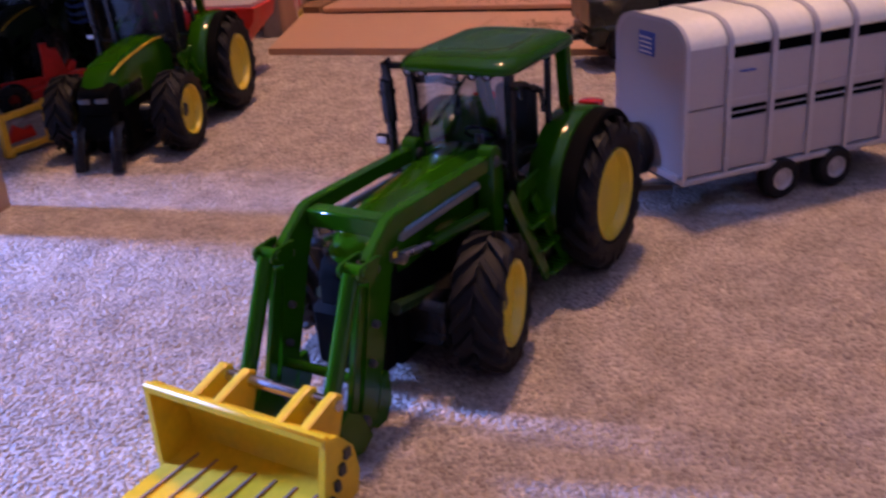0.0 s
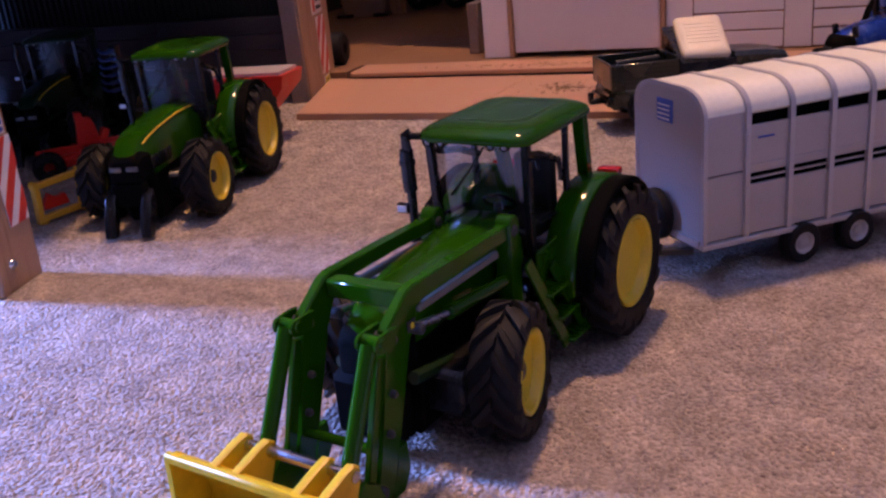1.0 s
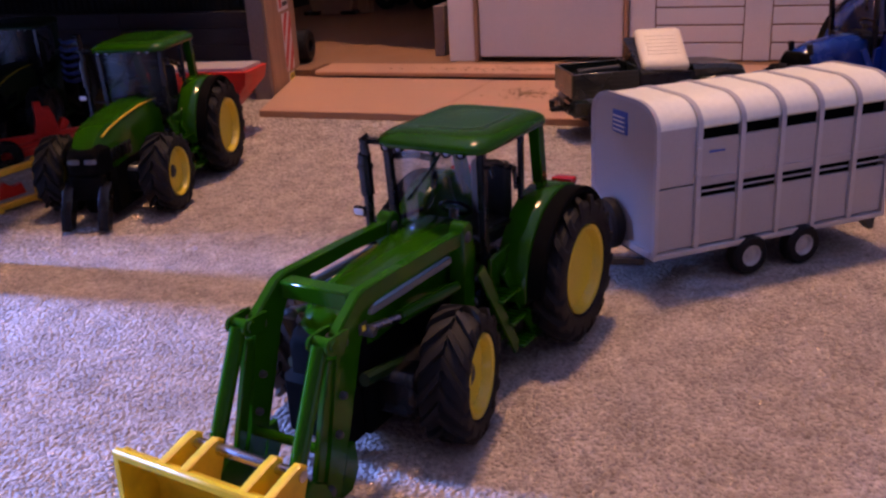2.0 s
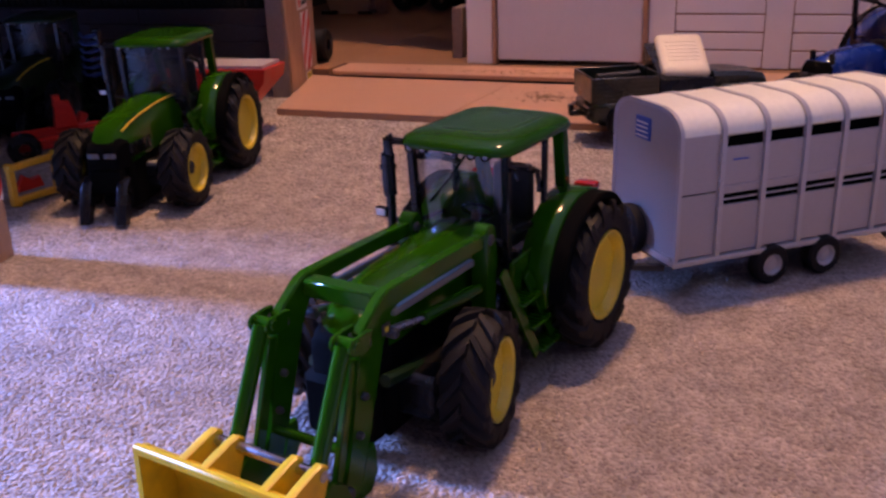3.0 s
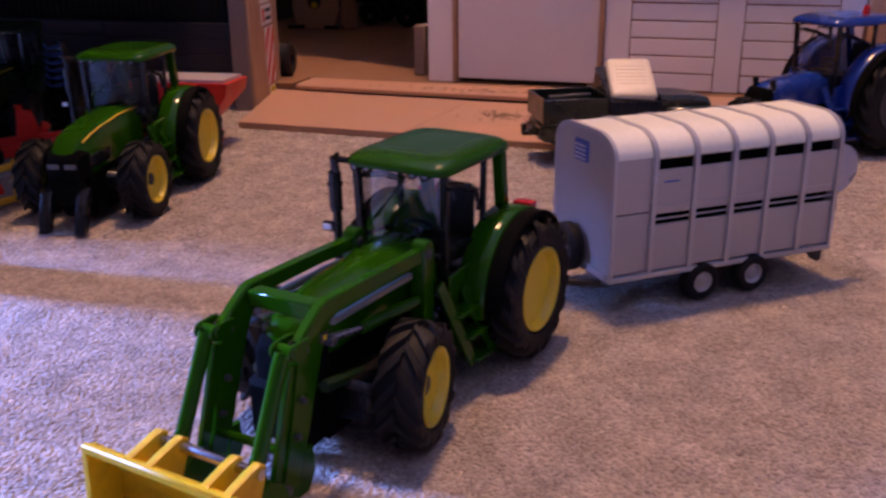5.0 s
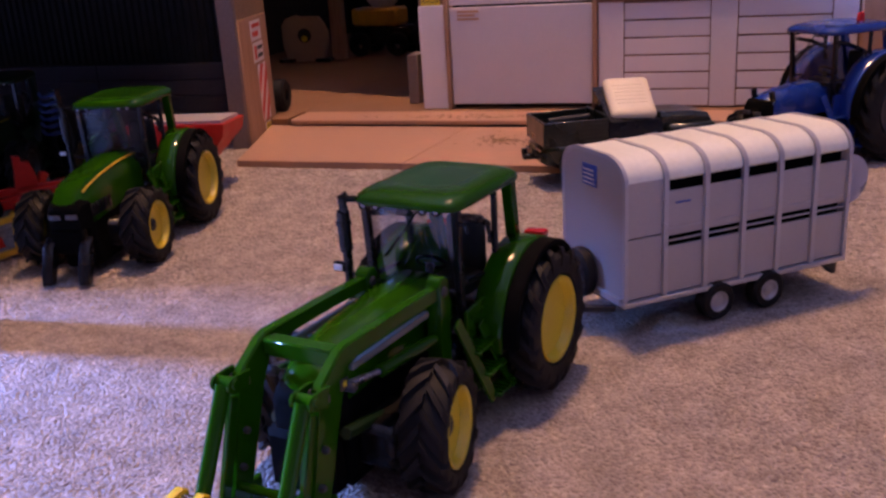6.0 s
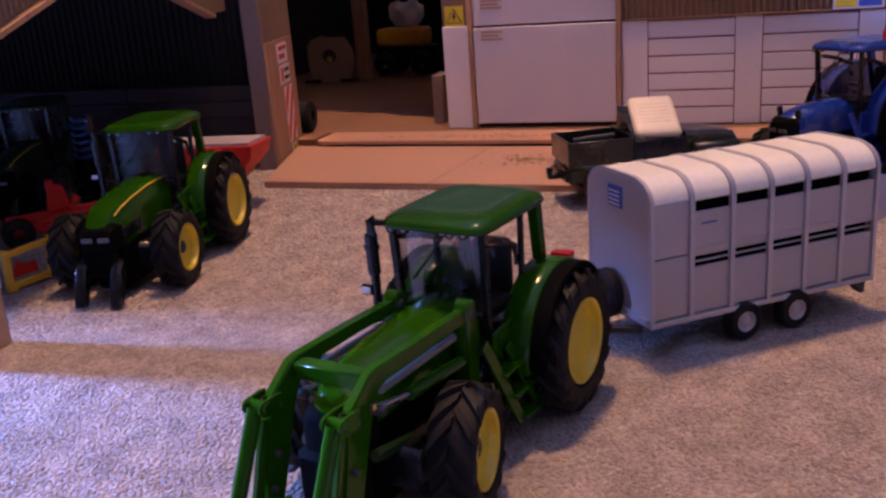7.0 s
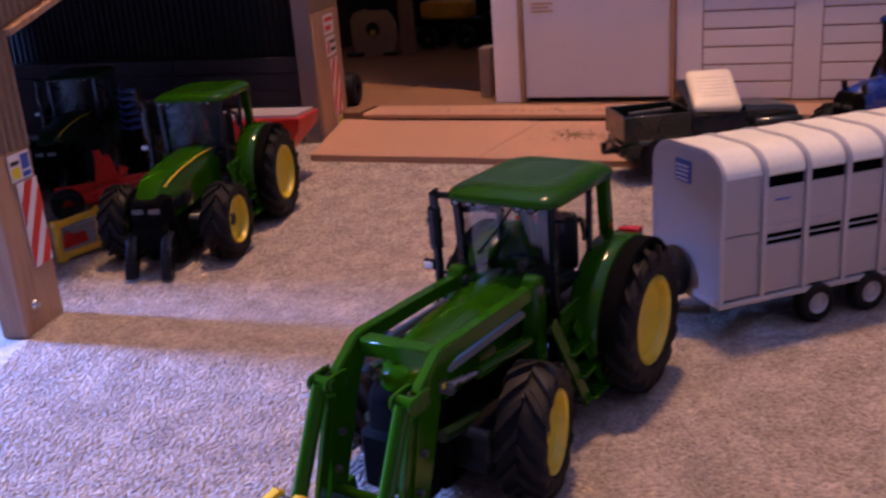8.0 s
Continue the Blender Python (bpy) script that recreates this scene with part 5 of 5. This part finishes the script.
for s in (-1, 1):
    bm = bmesh.new()
    box(bm, (0.026, s * 0.0215 - 0.0045, 0.0262), (0.062, s * 0.0215 + 0.0035, 0.0350), 0.002)
    part("wing", bm, M_OLIVE, pick)
    for x in (-0.043, 0.042):
        bm = bmesh.new()
        lathe(bm, [(0.006, -0.0045), (0.0115, -0.0045), (0.0130, -0.003), (0.0130, 0.003), (0.0115, 0.0045), (0.006, 0.0045)], (x, s * 0.0215, 0.0130 if x > 0 else 0.0130), "y", 24, True)
        w = part("wheel", bm, M_TYRE, pick)
        bm = bmesh.new()
        lathe(bm, [(0.0, s * 0.0020), (0.0035, s * 0.0018), (0.0062, s * 0.0035), (0.0062, 0.0)], (x, s * 0.0215, 0.0130), "y", 18)
        part("rim", bm, M_OLIVE, w)
bm = bmesh.new()
box(bm, (-0.078, -0.003, 0.0140), (-0.068, 0.003, 0.0180), 0.0008)
rod(bm, [(-0.0765, 0, 0.018), (-0.0765, 0, 0.0225)], 0.0022, 8)
box(bm, (-0.0700, -0.022, 0.0150), (-0.0682, 0.022, 0.0200), 0.0006)
part("tow_hitch", bm, M_BLACK, pick)

# ---- implements by the shed ----
hop = thing("red_spreader", pose(-0.186, 0.738, 0.0, 0, 0, -12), "red toy fertiliser spreader with pale open hopper", "toy implement")
bm = bmesh.new()
loft(bm, [[(-w, -d, z), (w, -d, z), (w, d, z), (-w, d, z)] for w, d, z in ((0.012, 0.008, 0.012), (0.022, 0.012, 0.022), (0.040, 0.020, 0.042), (0.042, 0.021, 0.052))])
part("hopper", bm, M_RED, hop)
bm = bmesh.new()
loft(bm, [[(-w, -d, z), (w, -d, z), (w, d, z), (-w, d, z)] for w, d, z in ((0.0385, 0.0175, 0.0523), (0.0385, 0.0175, 0.0545))])
part("hopper_cover", bm, M_TRAILER, hop, "pale hopper filling")
bm = bmesh.new()
for x in (-0.020, 0.020):
    bar(bm, (x, -0.010, 0.001), (x, -0.010, 0.030), 0.003, 0.003)
    bar(bm, (x, 0.010, 0.001), (x, -0.010, 0.004), 0.003, 0.003)
    bar(bm, (x, -0.010, 0.028), (x * 0.6, 0.0, 0.024), 0.003, 0.003)
bar(bm, (-0.021, -0.010, 0.012), (0.021, -0.010, 0.012), 0.003, 0.003)
part("frame", bm, M_RED, hop)
for x in (-0.014, 0.014):
    bm = bmesh.new()
    lathe(bm, [(0.0, 0.0), (0.010, 0.0), (0.010, 0.0012), (0.0, 0.0016)], (x, 0.004, 0.0085), "z", 20)
    part("spinner_disc", bm, M_RED, hop)

yel = thing("yellow_linkage", pose(-0.2765, 0.5385, 0.0, 0, 0, 54), "yellow toy linkage frame standing on the carpet", "toy implement")
bm = bmesh.new()
for a, b, w in (((0, 0, 0.0245), (0.036, 0, 0.0265), 0.0040), ((0.001, 0, 0.004), (0.035, 0, 0.0050), 0.0040), ((0.002, 0, 0.001), (0.003, 0, 0.026), 0.0052), ((0.0315, 0, 0.002), (0.0335, 0, 0.027), 0.0052)):
    bar(bm, a, b, 0.004, w, up=(0, 1, 0), bevel=0.0006)
part("frame", bm, M_AMBER, yel)
for x, z in ((0.0025, 0.0255), (0.0335, 0.0275), (0.004, 0.0030), (0.033, 0.0040)):
    bm = bmesh.new()
    lathe(bm, [(0.0, 0.0035), (0.0018, 0.0033), (0.0024, 0.0022), (0.0024, -0.0022), (0.0018, -0.0033), (0.0, -0.0035)], (x, 0, z), "y", 12)
    part("pin", bm, M_AMBER, yel)
bm = bmesh.new()
prism(bm, [(0.008, 0.0072), (0.026, 0.0078), (0.024, 0.0150), (0.018, 0.0130), (0.013, 0.0175), (0.009, 0.0120)], 0.004, 0.008, 0.0005)
part("red_fitting", bm, M_RED, yel, "red fitting behind the frame")

red = thing("red_implement", pose(-0.288, 0.668, 0.0, 0, 0, 30), "red toy plough frame in the shade of the shed", "toy implement")
bm = bmesh.new()
bar(bm, (-0.040, 0.004, 0.019), (0.034, 0.0, 0.021), 0.005, 0.006, bevel=0.0008)
bar(bm, (-0.030, -0.008, 0.012), (0.006, -0.006, 0.014), 0.005, 0.006, bevel=0.0008)
bar(bm, (-0.014, -0.010, 0.013), (-0.010, 0.006, 0.020), 0.004, 0.004)
bar(bm, (0.006, -0.006, 0.014), (0.030, 0.0, 0.020), 0.004, 0.005, bevel=0.0006)
bar(bm, (-0.044, -0.004, 0.012), (0.028, -0.002, 0.017), 0.007, 0.008, bevel=0.0012)
bar(bm, (0.006, 0.004, 0.020), (0.012, 0.006, 0.030), 0.006, 0.006, bevel=0.0010)
bar(bm, (-0.030, -0.008, 0.013), (-0.038, 0.003, 0.019), 0.004, 0.004)
part("beam", bm, M_RED, red)
bm = bmesh.new()
prism(bm, [(-0.011, 0.022), (0.006, 0.022), (0.004, 0.034), (0.002, 0.041), (-0.004, 0.041), (-0.004, 0.046), (-0.009, 0.046), (-0.009, 0.034)], -0.003, 0.004, 0.0006)
part("headstock", bm, M_RED, red)
for k in range(4):
    bm = bmesh.new()
    x = -0.034 + k * 0.019
    prism(bm, [(x, 0.018), (x + 0.004, 0.018), (x + 0.009, 0.006), (x + 0.004, 0.0005), (x - 0.003, 0.002), (x + 0.003, 0.008)], 0.006, 0.010, 0.0004)
    part("share", bm, M_RED if k % 2 else M_BLACK, red)
bm = bmesh.new()
lathe(bm, [(0.004, -0.003), (0.011, -0.003), (0.012, 0.0), (0.011, 0.003), (0.004, 0.003)], (-0.034, -0.012, 0.0121), "y", 20, True)
part("depth_wheel", bm, M_BLACK, red)

tin = thing("blue_cultivator", pose(-0.300, 0.760, 0.0, 0, 0, -20), "dark cultivator with a stack of blue spring tines", "toy implement")
bm = bmesh.new()
box(bm, (-0.004, 0.006, 0.0), (0.004, 0.012, 0.080), 0.0008)
box(bm, (-0.016, 0.002, 0.0), (0.016, 0.016, 0.008), 0.001)
part("upright", bm, M_BLACK, tin)
for k in range(6):
    bm = bmesh.new()
    z = 0.044 + k * 0.0062
    w = 0.011 - k * 0.0005
    rod(bm, [(-w, 0.0, z + 0.0025), (-w * 0.5, -0.003, z + 0.0004), (w * 0.2, -0.0035, z), (w, -0.001, z + 0.0022)], 0.0013, 6)
    bar(bm, (0, 0.007, z + 0.001), (0, -0.003, z + 0.0005), 0.003, 0.0016)
    part("tine", bm, M_BLUE_STEEL, tin)
